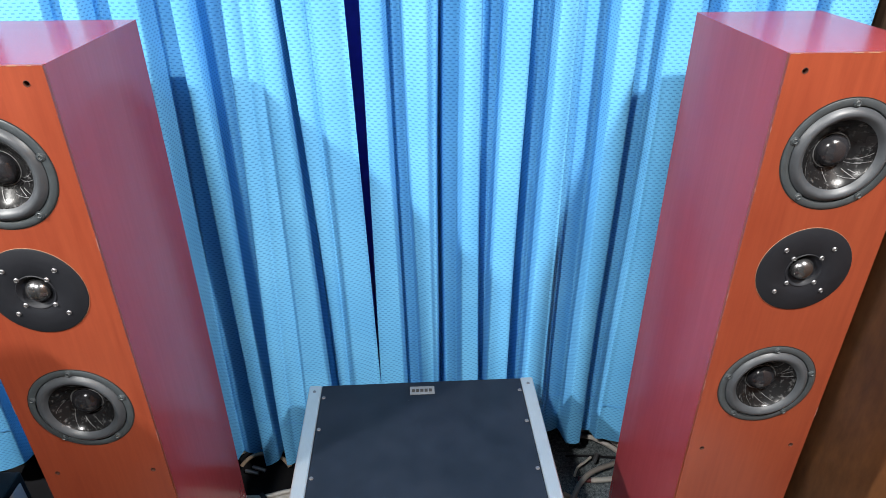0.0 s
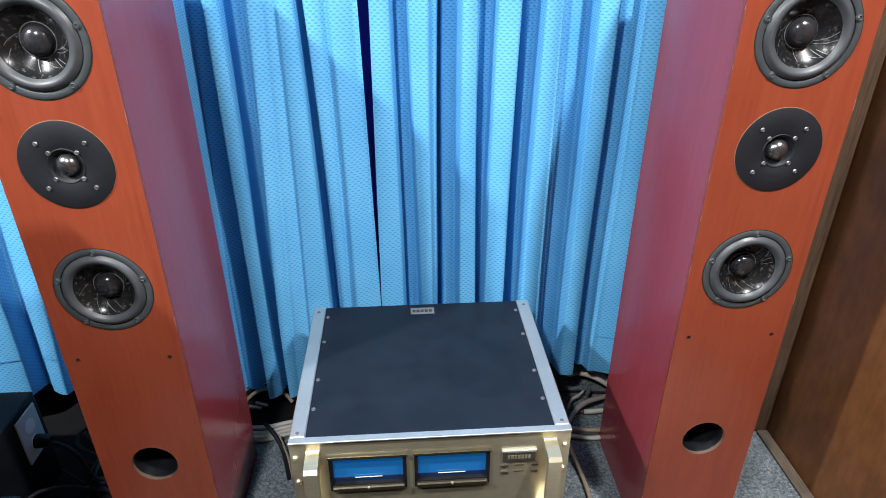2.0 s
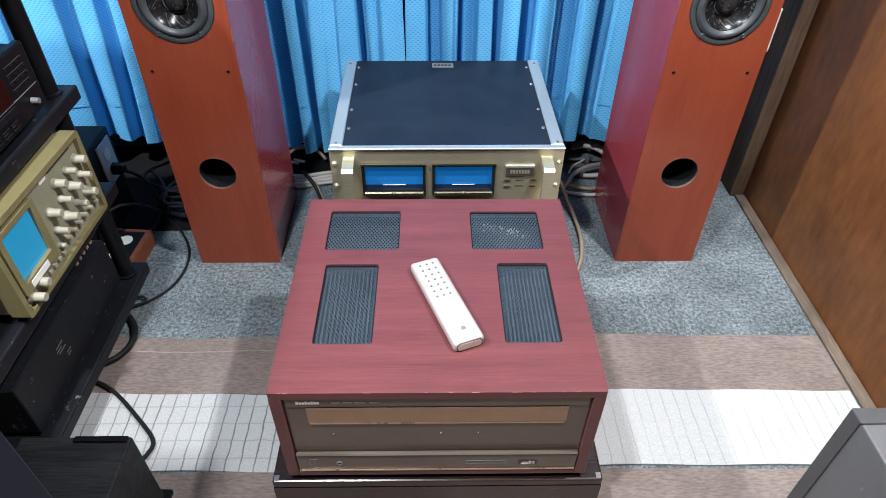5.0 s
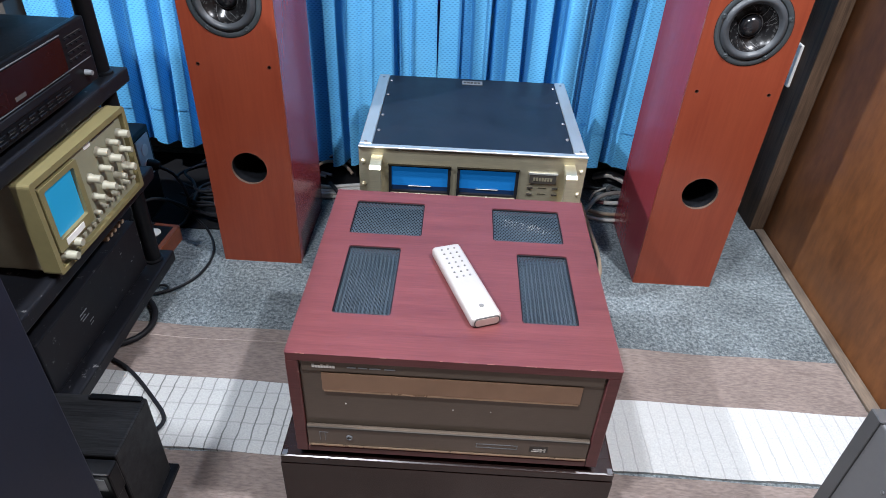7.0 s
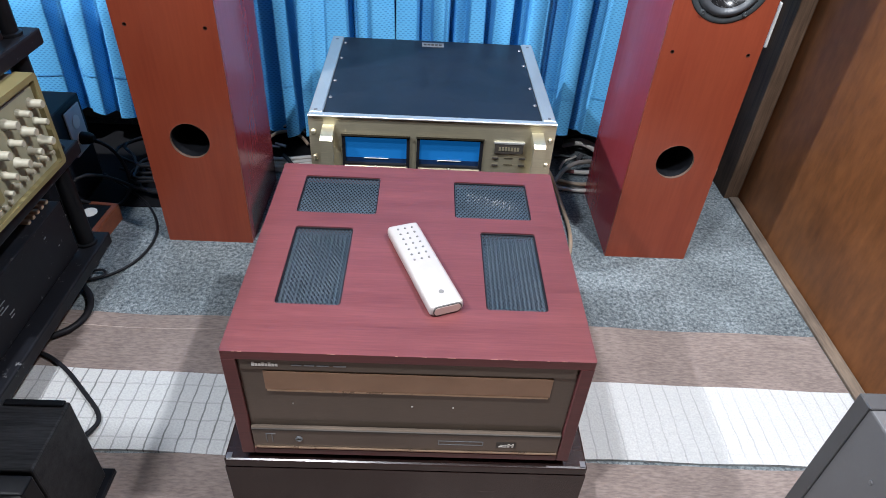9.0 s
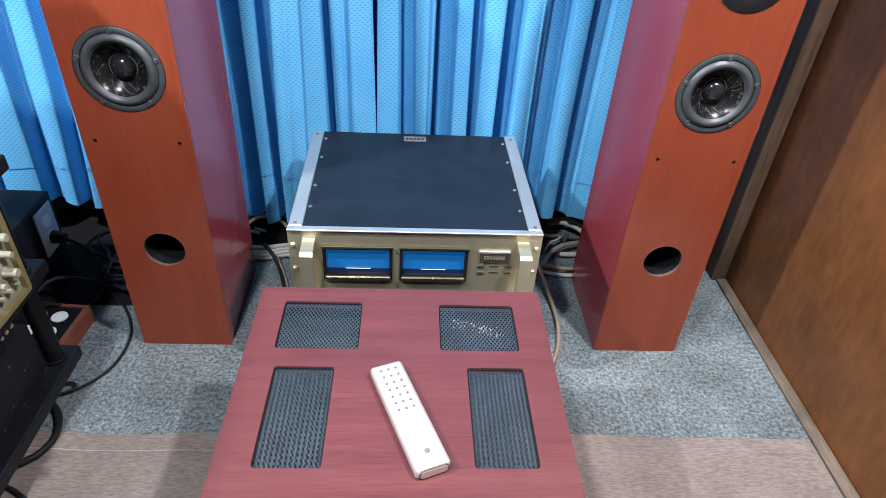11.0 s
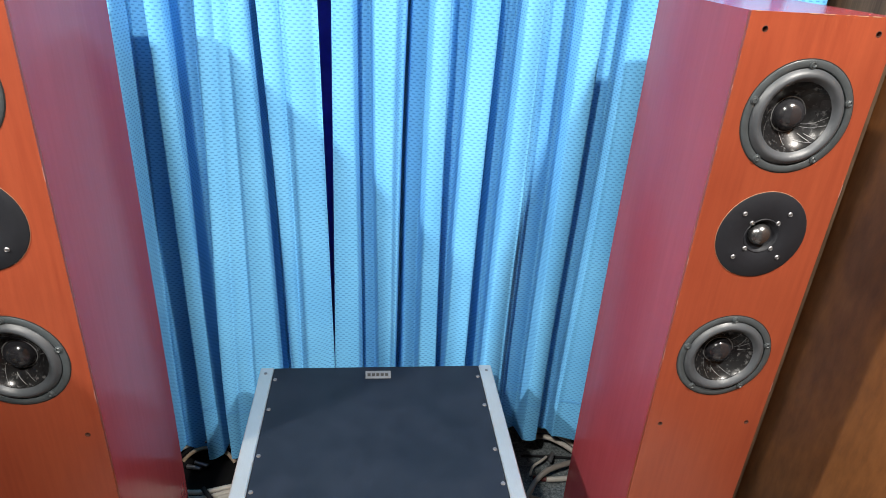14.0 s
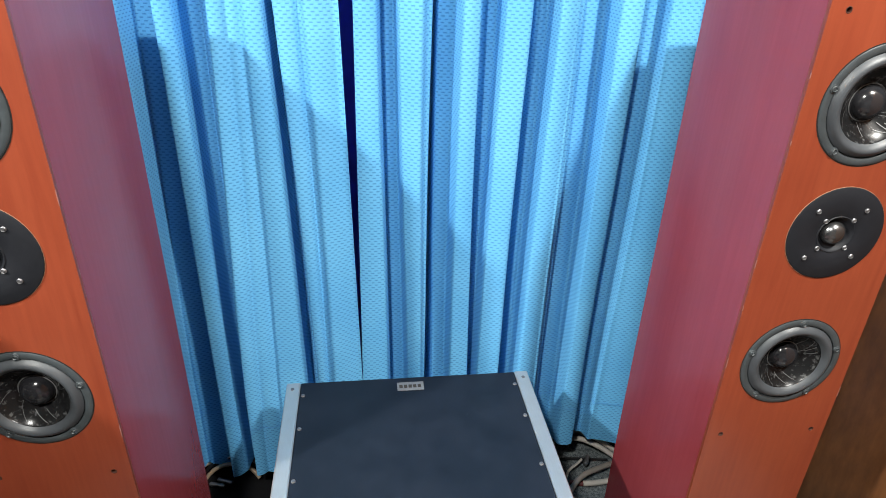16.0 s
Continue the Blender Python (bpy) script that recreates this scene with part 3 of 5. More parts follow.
def woofer(parent, z, r, seed):
    rng = random.Random(seed)
    at = pose(0, -DEEP / 2, z, 90)
    frame_part = part("woofer", lathe([(r * 0.82, -0.004), (r * 0.862, -0.003), (r * 0.870, 0.0014), (r * 0.885, 0.0022), (r * 0.975, 0.0020), (r * 0.995, 0.0010), (r, -0.001)], 64, at), driver_frame, parent, "round black woofer", True)
    roll = [(r * (0.852 - 0.225 * i / 10), 0.0002 + 0.0066 * math.sin(math.pi * i / 10)) for i in range(11)]
    part("surround", lathe(roll, 64, at), rubber, frame_part, "black rubber surround", True)
    cone = [(r * 0.635, -0.0005), (r * 0.625, -0.002), (r * 0.50, -0.010), (r * 0.38, -0.016), (r * 0.31, -0.020), (r * 0.2, -0.024)]
    part("cone", lathe(cone, 64, at), cone_film, frame_part, "glossy dark cone with pale threads", True)
    cap = [(r * 0.295 * math.sin(radians(a)), -0.0205 + r * 0.24 * math.cos(radians(a))) for a in range(0, 91, 10)]
    part("dust_cap", lathe(cap, 40, at), dome_film, frame_part, "glossy black dust cap", True)
    part("gap", lathe([(r * 0.998, 0.0004), (r * 1.014, 0.0004), (r * 1.014, -0.002)], 64, at), dark_hole, frame_part, "thin dark gap round the woofer", True)
    for i in range(9):
        # a fine pale thread moulded into the cone, swept round it like a spiral arm
        strand = bmesh.new()
        a0 = rng.uniform(0, 2 * math.pi)
        s0, s1 = rng.choice(((0.0, 1.0), (0.05, 0.7), (0.45, 1.0), (0.25, 0.9)))
        prev, bend = None, rng.uniform(0.15, 0.75)
        wv = 0.00022 + 0.00022 * rng.random()
        for q in range(9):
            s = s0 + (s1 - s0) * q / 8
            rr = r * (0.32 + 0.29 * s)
            a = a0 + bend * s
            c = Vector((rr * math.cos(a), rr * math.sin(a), -0.0190 + 0.0180 * s))
            side = Vector((-math.sin(a), math.cos(a), 0)) * wv
            now = (strand.verts.new(at @ (c - side)), strand.verts.new(at @ (c + side)))
            if prev:
                strand.faces.new((prev[0], now[0], now[1], prev[1]))
            prev = now
        part("thread", strand, crack_line, frame_part)
    part("cap_seam", lathe([(r * 0.300, -0.0188), (r * 0.312, -0.0178), (r * 0.322, -0.0186)], 48, at), crack_line, frame_part, "pale glue line round the cap", True)
    for i in range(5):
        a = radians(90 + 72 * i)
        lug = lathe([(0, 0.0034), (r * 0.066, 0.0032), (r * 0.076, 0.0012)], 12, at @ pose(r * 0.915 * math.cos(a), r * 0.915 * math.sin(a), 0))
        part("lug", lug, driver_frame, frame_part, "", True)
        part("screw", lathe([(0, 0.0036), (r * 0.02, 0.0034), (r * 0.026, 0.0028), (r * 0.040, 0.0043), (r * 0.050, 0.0036), (r * 0.050, 0.0012)], 12, at @ pose(r * 0.915 * math.cos(a), r * 0.915 * math.sin(a), 0)), driver_frame, frame_part, "", True)


def loudspeaker(at):
    root = thing("floor_loudspeaker", at, "tall cherry veneered loudspeaker standing on grey carpet", "loudspeaker", "pair of loudspeakers")
    holes = [ring(0, z, r * 0.92) for z, r in DRIVERS] + [ring(0, 0.268, 0.041), ring(0, 0.852, 0.03)]
    holes += [ring(sx * 0.0745, z, 0.0034, 12) for sx in (-1, 1) for z in (1.127, 0.511)]
    b = 0.0015
    part("baffle", plate(rect(-HALF, HALF, 0.0, TALL, b, 2), holes, 0.006, pose(0, -DEEP / 2, 0, 90)), cherry, root, "orange-red cherry front")
    shell = bmesh.new()
    add_box(shell, -HALF, HALF, -DEEP / 2 + 0.0060, DEEP / 2, 0.0, TALL)
    bmesh.ops.delete(shell, geom=[f for f in shell.faces if f.normal.y < -0.9], context="FACES")
    part("cabinet", shell, cabinet_veneer, root, "rosy veneered cabinet sides and top")
    lining = bmesh.new()
    add_box(lining, -HALF + 0.012, HALF - 0.012, -DEEP / 2 + 0.0065, DEEP / 2 - 0.012, 0.012, TALL - 0.012)
    bmesh.ops.delete(lining, geom=[f for f in lining.faces if f.normal.y < -0.9], context="FACES")
    part("inside", lining, dark_hole, root, "dark inside of the cabinet")
    for n, (z, r) in enumerate(DRIVERS):
        woofer(root, z, r, n)
    at_p = pose(0, -DEEP / 2, 0.268, 90)
    part("port_rim", lathe([(0.0414, -0.0004), (0.0408, 0.0003), (0.0402, -0.001), (0.0400, -0.006)], 48, at_p), raw_board, root, "pale raw board edge round the port", True)
    part("port", lathe([(0.0402, -0.0055), (0.0388, -0.008), (0.0375, -0.11), (0.0, -0.11)], 48, at_p), black_plastic, root, "black reflex port", True)
    at_t = pose(0, -DEEP / 2, 0.852, 90)
    r = 0.0655
    tw = part("tweeter", lathe([(r, -0.001), (r, 0.0012), (r - 0.001, 0.0018), (0.026, 0.0018), (0.0245, 0.0008), (0.021, -0.0035), (0.0175, -0.006), (0.0, -0.006)], 64, at_t), flange, root, "flat black tweeter plate", True)
    part("waveguide", lathe([(0.0262, 0.0017), (0.0252, 0.0027), (0.0236, 0.0018), (0.0205, -0.0034)], 48, at_t), flange, tw, "", True)
    part("dome", lathe([(0.0165 * math.sin(radians(a)), -0.006 + 0.0150 * math.cos(radians(a))) for a in range(0, 91, 10)], 40, at_t), tweeter_dome, tw, "small silvery metal dome", True)
    part("cut_edge", lathe([(r - 0.0002, 0.0002), (r + 0.0006, 0.0004), (r + 0.0008, -0.0002)], 64, at_t), bare_wood, root, "thin pale cut edge round the tweeter", True)
    for rr, a0 in ((0.047, 45), (0.0275, 45)):
        for i in range(4):
            a = radians(a0 + 90 * i)
            screw(tw, rr * math.cos(a), 0.852 + rr * math.sin(a), -DEEP / 2 - 0.0016, 0.0034)
    chips = random.Random(17)
    for _ in range(9):
        x = chips.uniform(-HALF, HALF - 0.01)
        part("worn_chip", box(x, x + chips.uniform(0.003, 0.012), -DEEP / 2 - 0.0003, -DEEP / 2 + 0.0006, TALL - 0.0007, TALL + 0.0003), bare_wood, root)
    for sx in (-1, 1):
        for _ in range(6):
            z = chips.uniform(0.1, TALL - 0.05)
            part("worn_chip", box(sx * HALF - 0.0005, sx * HALF + 0.0003, -DEEP / 2 - 0.0003, -DEEP / 2 + 0.0005, z, z + chips.uniform(0.003, 0.02)), chip_wood, root)
        for z in (1.127, 0.511):
            part("peg_hole", lathe([(0.0040, 0.0003), (0.0033, 0.0005), (0.0030, -0.012), (0, -0.012)], 16, pose(sx * 0.0745, -DEEP / 2, z, 90)), peg_edge, root, "", True)
    return root


left_speaker = loudspeaker((-0.506, 0.755 + DEEP / 2, 0.0))
copy_thing(left_speaker, pose(0.5315, 0.757 + DEEP / 2, 0.0, 0, 0, 0))


# ---- gold power amplifier ----
def handle(parent, x, up):
    bm = bmesh.new()
    # one flat bar bent into a bracket, its face sloping outwards to the front
    prof = [(0.0, up), (-0.040, up - 0.004), (-0.046, up - 0.010), (-0.046, up - 0.162), (-0.040, up - 0.170), (0.0, up - 0.172),
            (0.0, up - 0.158), (-0.032, up - 0.156), (-0.036, up - 0.150), (-0.036, up - 0.022), (-0.032, up - 0.018), (0.0, up - 0.014)]
    loops = [[bm.verts.new((x + sx * 0.0115, y, z)) for y, z in prof] for sx in (-1, 1)]
    for i in range(len(prof)):
        j = (i + 1) % len(prof)
        bm.faces.new((loops[0][i], loops[0][j], loops[1][j], loops[1][i]))
    for loop in loops:
        for i in range(5):
            k = len(prof) - 1 - i
            bm.faces.new((loop[i], loop[i + 1], loop[k - 1], loop[k]))
    return part("handle", bm, gold, parent, "square champagne gold handle")


def power_amplifier():
    root = thing("power_amplifier", (0.003, 0.677, 0.0), "champagne gold power amplifier with two lit blue meters", "amplifier", rz=0.6)
    top, low, half, deep = 0.386, 0.146, 0.241, 0.408
    m = pose(0, 0, 0, 90)
    meters = ((-0.178, -0.045), (-0.031, 0.101))
    part("front_panel", plate(rect(-half, half, low, top - 0.004, 0.002, 1), [rect(a, b, 0.268, 0.346) for a, b in meters], 0.006, m), gold, root, "brushed champagne gold front panel")
    part("top_edge", box(-half, half, -0.004, 0.010, top - 0.0035, top, bevel=0.0008, segs=1), alu, root, "bright aluminium edge")
    part("body", box(-half + 0.012, half - 0.012, 0.0065, deep - 0.004, low + 0.004, top - 0.008), black_paint, root)
    part("cover", box(-half + 0.0275, half - 0.0275, 0.011, deep, top - 0.0075, top - 0.002, bevel=0.0012, segs=1), cover_paint, root, "black painted steel top cover")
    for sx in (-1, 1):
        x0, x1 = sorted((sx * (half - 0.027), sx * (half - 0.0005)))
        rail = part("side_rail", box(x0, x1, 0.0105, deep, top - 0.022, top, bevel=0.002, segs=1), alu, root, "pale brushed aluminium rail")
        for y in (0.02, deep - 0.02):
            part("screw", lathe([(0, 0.0012), (0.0032, 0.001), (0.0036, 0)], 12, pose(sx * (half - 0.013), y, top)), steel, rail)
        for y in (0.08, 0.16, 0.28, 0.37):
            part("screw", lathe([(0, 0.0022), (0.003, 0.002), (0.0042, 0)], 12, pose(sx * (half - 0.034), y, top - 0.002)), steel, root, "", True)
        handle(root, sx * 0.2035 + 0.0015, 0.365)
        for z in (0.349, 0.293, 0.196):
            part("bolt", lathe([(0, 0.005), (0.0035, 0.0045), (0.0058, 0.002), (0.006, 0)], 16, pose(sx * 0.2325, 0, z, 90)), gold, root, "", True)
    for a, b in meters:
        c = (a + b) / 2
        mt = part("meter", plate(rect(a, b, 0.268, 0.346), [rect(a + 0.006, b - 0.006, 0.282, 0.341)], 0.012, pose(0, -0.0025, 0, 90)), black_paint, root, "dark bezel of a lit blue meter")
        part("dial", box(a + 0.004, b - 0.004, 0.006, 0.008, 0.291, 0.344), meter_blue, mt, "glowing blue dial")
        part("lower_band", box(a + 0.004, b - 0.004, 0.0045, 0.0055, 0.280, 0.292), meter_dark, mt, "dark blue strip")
        part("scale", box(c - 0.024, c + 0.024, 0.0030, 0.0040, 0.2915, 0.2925), pale_ink, mt, "thin pale scale line")
        part("ledge", box(a + 0.003, b - 0.003, -0.008, 0.003, 0.2685, 0.2795, bevel=0.002, segs=1), gold_dark, mt, "gold ledge under the dial")
        part("top_strip", box(a - 0.001, b + 0.001, -0.005, -0.0028, 0.3445, 0.3485), gold_dark, mt, "upper bezel strip")
        part("pivot", lathe([(0, 0.004), (0.002, 0.0035), (0.003, 0)], 16, pose(c, -0.008, 0.279, 90)), gold, mt, "", True)
    name = part("name_badge", box(0.124, 0.181, -0.0035, 0.0, 0.317, 0.341, bevel=0.0008, segs=1), ink, root, "black badge")
    part("badge_rim", box(0.122, 0.183, -0.0042, 0.0, 0.339, 0.3425), alu, name, "bright strip")
    bars = bmesh.new()
    for i in range(7):
        add_box(bars, 0.132 + 0.006 * i, 0.1365 + 0.006 * i, -0.0042, -0.0036, 0.324, 0.332)
    part("badge_mark", bars, gold, name)
    for x, z in ((0.1215, 0.304), (0.1755, 0.304), (0.1215, 0.288), (0.1755, 0.288)):
        part("indicator", box(x, x + 0.012, -0.0025, 0.0, z, z + 0.0035), ink, root, "small dark indicator slot")
    for z in (0.305, 0.290):
        part("legend", box(0.145, 0.163, -0.0011, -0.0002, z, z + 0.0016), gold_dark, root)
    part("model_mark", box(-0.180, -0.128, -0.0011, -0.0002, 0.2175, 0.2235), gold_dark, root)
    lettering("legend_text", "STEREO  POWER  AMPLIFIER", 0.0115, ink, root, pose(0.0, -0.0006, 0.2165, 90), "engraved dark lettering")
    lab = part("maker_label", box(-0.026, 0.026, deep - 0.040, deep - 0.016, top - 0.0018, top - 0.0008), silver_label, root, "small silver label with dark bars")
    lb = bmesh.new()
    for i in range(5):
        add_box(lb, -0.022 + 0.009 * i, -0.0155 + 0.009 * i, deep - 0.033, deep - 0.024, top - 0.0009, top - 0.0004)
    part("label_bar", lb, ink, lab)
    for sx in (-1, 1):
        for y in (0.04, deep - 0.05):
            part("foot", lathe([(0, low + 0.005), (0.018, low + 0.005), (0.016, low - 0.0135), (0, low - 0.0135)], 20, pose(sx * 0.19, y, 0)), rubber, root, "", True)
    return root


power_amplifier()
st = thing("amplifier_stand", (0.003, 0.88, 0.0), "low black wooden stand under the gold amplifier", "stand")
part("top_board", box(-0.225, 0.225, -0.185, 0.19, 0.108, 0.132, bevel=0.002, segs=1), black_ash, st)
for sx in (-1, 1):
    part("side_board", box(sx * 0.2 - 0.011, sx * 0.2 + 0.011, -0.17, 0.18, 0.0, 0.108), black_ash, st)


# ---- wooden cased amplifier, its stand and the remote control ----
def mesh_grille(x0, x1, y0, y1, pitch, w):
    """Expanded metal: two sets of thin slanted bars clipped to the opening."""
    bm = bmesh.new()
    for sgn in (-1, 1):
        dx = (y1 - y0) / math.tan(radians(58)) * sgn
        lo = x0 - abs(dx)
        k = 0
        while lo + k * pitch < x1 + abs(dx):
            xa = lo + k * pitch
            k += 1
            p, q = Vector((xa, y0)), Vector((xa + dx, y1))
            t0, t1 = 0.0, 1.0
            for edge, s in ((x0, 1), (x1, -1)):
                a, b = s * (p.x - edge), s * (q.x - edge)
                if a < 0 and b < 0:
                    t1 = -1
                elif a < 0:
                    t0 = max(t0, a / (a - b))
                elif b < 0:
                    t1 = min(t1, a / (a - b))
            if t1 - t0 < 0.02:
                continue
            a, b = p.lerp(q, t0), p.lerp(q, t1)
            d = (b - a).normalized()
            n = Vector((-d.y, d.x)) * w / 2
            z0, z1 = (0.0, 0.0009) if sgn > 0 else (0.0006, 0.0015)
            vs = [bm.verts.new((c.x, c.y, z)) for z in (z0, z1) for c in (a - n, a + n, b + n, b - n)]
            for f in ((0, 3, 2, 1), (4, 5, 6, 7), (0, 1, 5, 4), (1, 2, 6, 5), (2, 3, 7, 6), (3, 0, 4, 7)):
                bm.faces.new([vs[i] for i in f])
    return bm


def cased_amplifier():
    cx, cy = -0.0215, 0.098
    root = thing("wood_cased_amplifier", (cx, cy, 0.0), "mahogany cased power amplifier with a dark smoked front", "amplifier", rz=0.0)
    half, deep, low, top = 0.2365, 0.444, 0.140, 0.356
    vents = [(-0.193, -0.065, 0.300, 0.408), (0.062, 0.187, 0.300, 0.406), (-0.186, -0.097, 0.088, 0.262), (0.101, 0.187, 0.089, 0.264)]
    part("top_board", plate(rect(-half, half, 0.0, deep, 0.0025, 2), [rect(a, b, c, d, 0.005, 3) for a, b, c, d in vents], 0.014, pose(0, 0, top)), mahogany, root, "red-brown mahogany veneer top with vents")
    for sx in (-1, 1):
        x0, x1 = sorted((sx * half, sx * (half - 0.018)))
        part("side_board", box(x0, x1, 0.0, deep, low, top - 0.0143, bevel=0.001, segs=1), mahogany, root)
    part("bottom_board", box(-half + 0.0182, half - 0.0182, 0.0, deep, low, low + 0.012, bevel=0.001, segs=1), mahogany, root)
    part("back_board", box(-half + 0.0182, half - 0.0182, deep - 0.012, deep - 0.002, low + 0.0125, top - 0.0145), black_paint, root)
    # plain box whose near-black colour stands for the shade below the vents
    part("chassis", box(-half + 0.02, half - 0.02, 0.03, deep - 0.014, low + 0.014, top - 0.055), dark_hole, root, "chassis box, near-black for the shade inside the case")
    for n, (a, b, c, d) in enumerate(vents):
        g = mesh_grille(a + 0.001, b - 0.001, c + 0.001, d - 0.001, 0.0062 if n < 2 else 0.0056, 0.0015 if n < 2 else 0.0011)
        bmesh.ops.transform(g, matrix=Matrix.Translation((0, 0, top - 0.0055)), verts=g.verts)
        gr = part("vent_grille", g, grille_metal if n < 2 else rib_metal, root, "dark expanded metal vent grille")
        # rim in black: the shadow at the recessed vent edge is put into its colour
        rim = plate(rect(a - 0.0005, b + 0.0005, c - 0.0005, d + 0.0005, 0.005, 3), [rect(a + 0.002, b - 0.002, c + 0.002, d - 0.002, 0.004, 3)], 0.003, pose(0, 0, top - 0.0022))
        part("vent_rim_shade", rim, black_paint, gr)
        for k in range(13 if n > 1 else 0):
            # heat sink fins that show below the front vents
            x = a + 0.004 + (b - a - 0.008) * k / 12
            part("fin", box(x - 0.0011, x + 0.0011, c + 0.003, d - 0.003, top - 0.045, top - 0.009), fin_metal, gr)
    # smoked front, recessed in the case
    f0, f1 = -half + 0.0185, half - 0.0185
    z0, z1 = low + 0.0125, top - 0.0147
    front = part("front_panel", box(f0, f1, 0.006, 0.016, z0, z1), facia, root, "dark brown smoked front panel")
    part("upper_strip", box(f0 + 0.002, f1 - 0.002, 0.0035, 0.0058, z1 - 0.022, z1 - 0.001, bevel=0.0008, segs=1), facia, front)
    part("window", box(f0 + 0.030, f1 - 0.030, 0.0042, 0.0056, z1 - 0.062, z1 - 0.026), facia_window, front, "long smoked copper window")
    part("window_line", box(f0 + 0.032, f1 - 0.032, 0.0030, 0.0040, z1 - 0.064, z1 - 0.0615), facia_line, front, "thin copper line")
    flap = part("lower_flap", box(f0 + 0.001, f1 - 0.001, -0.001, 0.0055, z0 + 0.004, z0 + 0.050, bevel=0.0010, segs=1), facia, front, "dark hinged lower flap")
    part("flap_edge", box(f0 + 0.002, f1 - 0.002, -0.0030, -0.0012, z0 + 0.046, z0 + 0.0495), ink, flap, "dark upper edge")
    part("flap_foot", box(f0 + 0.002, f1 - 0.002, -0.0032, -0.0012, z0 + 0.006, z0 + 0.0085), facia_line, flap, "bright lower edge")
    mark = bmesh.new()
    for i in range(8):
        add_box(mark, f0 + 0.018 + 0.0042 * i, f0 + 0.0214 + 0.0042 * i, 0.0028, 0.0034, z1 - 0.0145, z1 - (0.0075 if i in (0, 3, 5) else 0.0095))
    part("maker_mark", mark, pale_ink, front)
    leg = bmesh.new()
    for a, b in ((0.068, 0.081), (0.084, 0.097), (0.100, 0.116), (0.121, 0.137)):
        add_box(leg, f0 + a, f0 + b, 0.0028, 0.0034, z1 - 0.0125, z1 - 0.0105)
    part("legend_bar", leg, silver_label, front)
    bl = bmesh.new()
    for a in (0.02, 0.028):
        add_box(bl, f0 + a, f0 + a + 0.0012, -0.0016, -0.0009, z0 + 0.018, z0 + 0.036)
    add_box(bl, f0 + 0.02, f0 + 0.034, -0.0016, -0.0009, z0 + 0.036, z0 + 0.0372)
    part("power_mark", bl, silver_label, flap)
    part("jack", lathe([(0.005, 0.0), (0.005, 0.002), (0.0035, 0.0025), (0.003, -0.002), (0, -0.002)], 20, pose(f0 + 0.066, -0.001, z0 + 0.027, 90)), silver_label, flap, "small round socket", True)
    part("slot", plate(rect(f0 + 0.262, f0 + 0.326, z0 + 0.022, z0 + 0.031), [rect(f0 + 0.2632, f0 + 0.3248, z0 + 0.0232, z0 + 0.0298)], 0.001, pose(0, -0.0018, 0, 90)), silver_label, flap)
    bd = part("badge", box(f0 + 0.345, f0 + 0.373, -0.0018, -0.001, z0 + 0.019, z0 + 0.031), ink, flap, "small dark badge")
    bb = bmesh.new()
    for a, b, c, d in ((0.348, 0.360, 0.0205, 0.0225), (0.350, 0.370, 0.0245, 0.0262), (0.361, 0.364, 0.0205, 0.0285), (0.367, 0.3695, 0.0205, 0.0285)):
        add_box(bb, f0 + a, f0 + b, -0.0024, -0.0019, z0 + c, z0 + d)
    part("badge_bar", bb, pale_ink, bd)
    dots = bmesh.new()
    for x in (0.062, 0.222, 0.278):
        add_box(dots, f0 + x, f0 + x + 0.0016, 0.0046, 0.0056, z1 - 0.092, z1 - 0.0904)
    part("pilot", dots, pale_ink, front)
    rng = random.Random(5)
    for _ in range(13):
        x = rng.uniform(-half + 0.01, half - 0.02)
        part("worn_chip", box(x, x + rng.uniform(0.002, 0.010), -0.0002, 0.0004, top - 0.0005, top + 0.0002), chip_wood, root)
    for sx in (-1, 1):
        for y in (0.03, deep - 0.05):
            part("foot", lathe([(0, low + 0.002), (0.02, low + 0.002), (0.018, 0.1275), (0, 0.1275)], 20, pose(sx * 0.185, y, 0)), rubber, root, "", True)
    return root


cased_amplifier()
stand = thing("low_stand", (-0.02, 0.094, 0.0), "dark brown low wooden stand under the mahogany amplifier", "stand")
h0, h1, zt = -0.267, 0.267, 0.127
arch = [(h0, 0.006), (h0 + 0.07, 0.006), (h0 + 0.085, 0.018), (h1 - 0.085, 0.018), (h1 - 0.07, 0.006), (h1, 0.006), (h1, 0.108), (h0, 0.108)]
part("front_board", plate(arch, [], 0.02, pose(0, 0, 0, 90)), stand_wood, stand)
part("back_board", plate(arch, [], 0.02, pose(0, 0.45, 0, 90)), stand_wood, stand)
for sx in (-1, 1):
    x0, x1 = sorted((sx * 0.267, sx * 0.247))
    part("side_board", box(x0, x1, 0.0203, 0.4297, 0.006, 0.108), stand_wood, stand)
    for y in (0.03, 0.42):
        part("foot", box(sx * 0.235 - 0.02, sx * 0.235 + 0.02, y - 0.02, y + 0.02, 0.0045, 0.0058), rubber, stand)
    # steel chip added for the bright reflection on the stand's corner
    part("corner_glint", box(sx * 0.260 - 0.004, sx * 0.260 + 0.004, 0.002, 0.012, 0.1275, 0.1283), steel, stand, "small steel chip standing for a bright reflection at the corner")
part("top_board", box(h0, h1, 0.0, 0.45, 0.1085, zt, bevel=0.0035), stand_wood, stand)

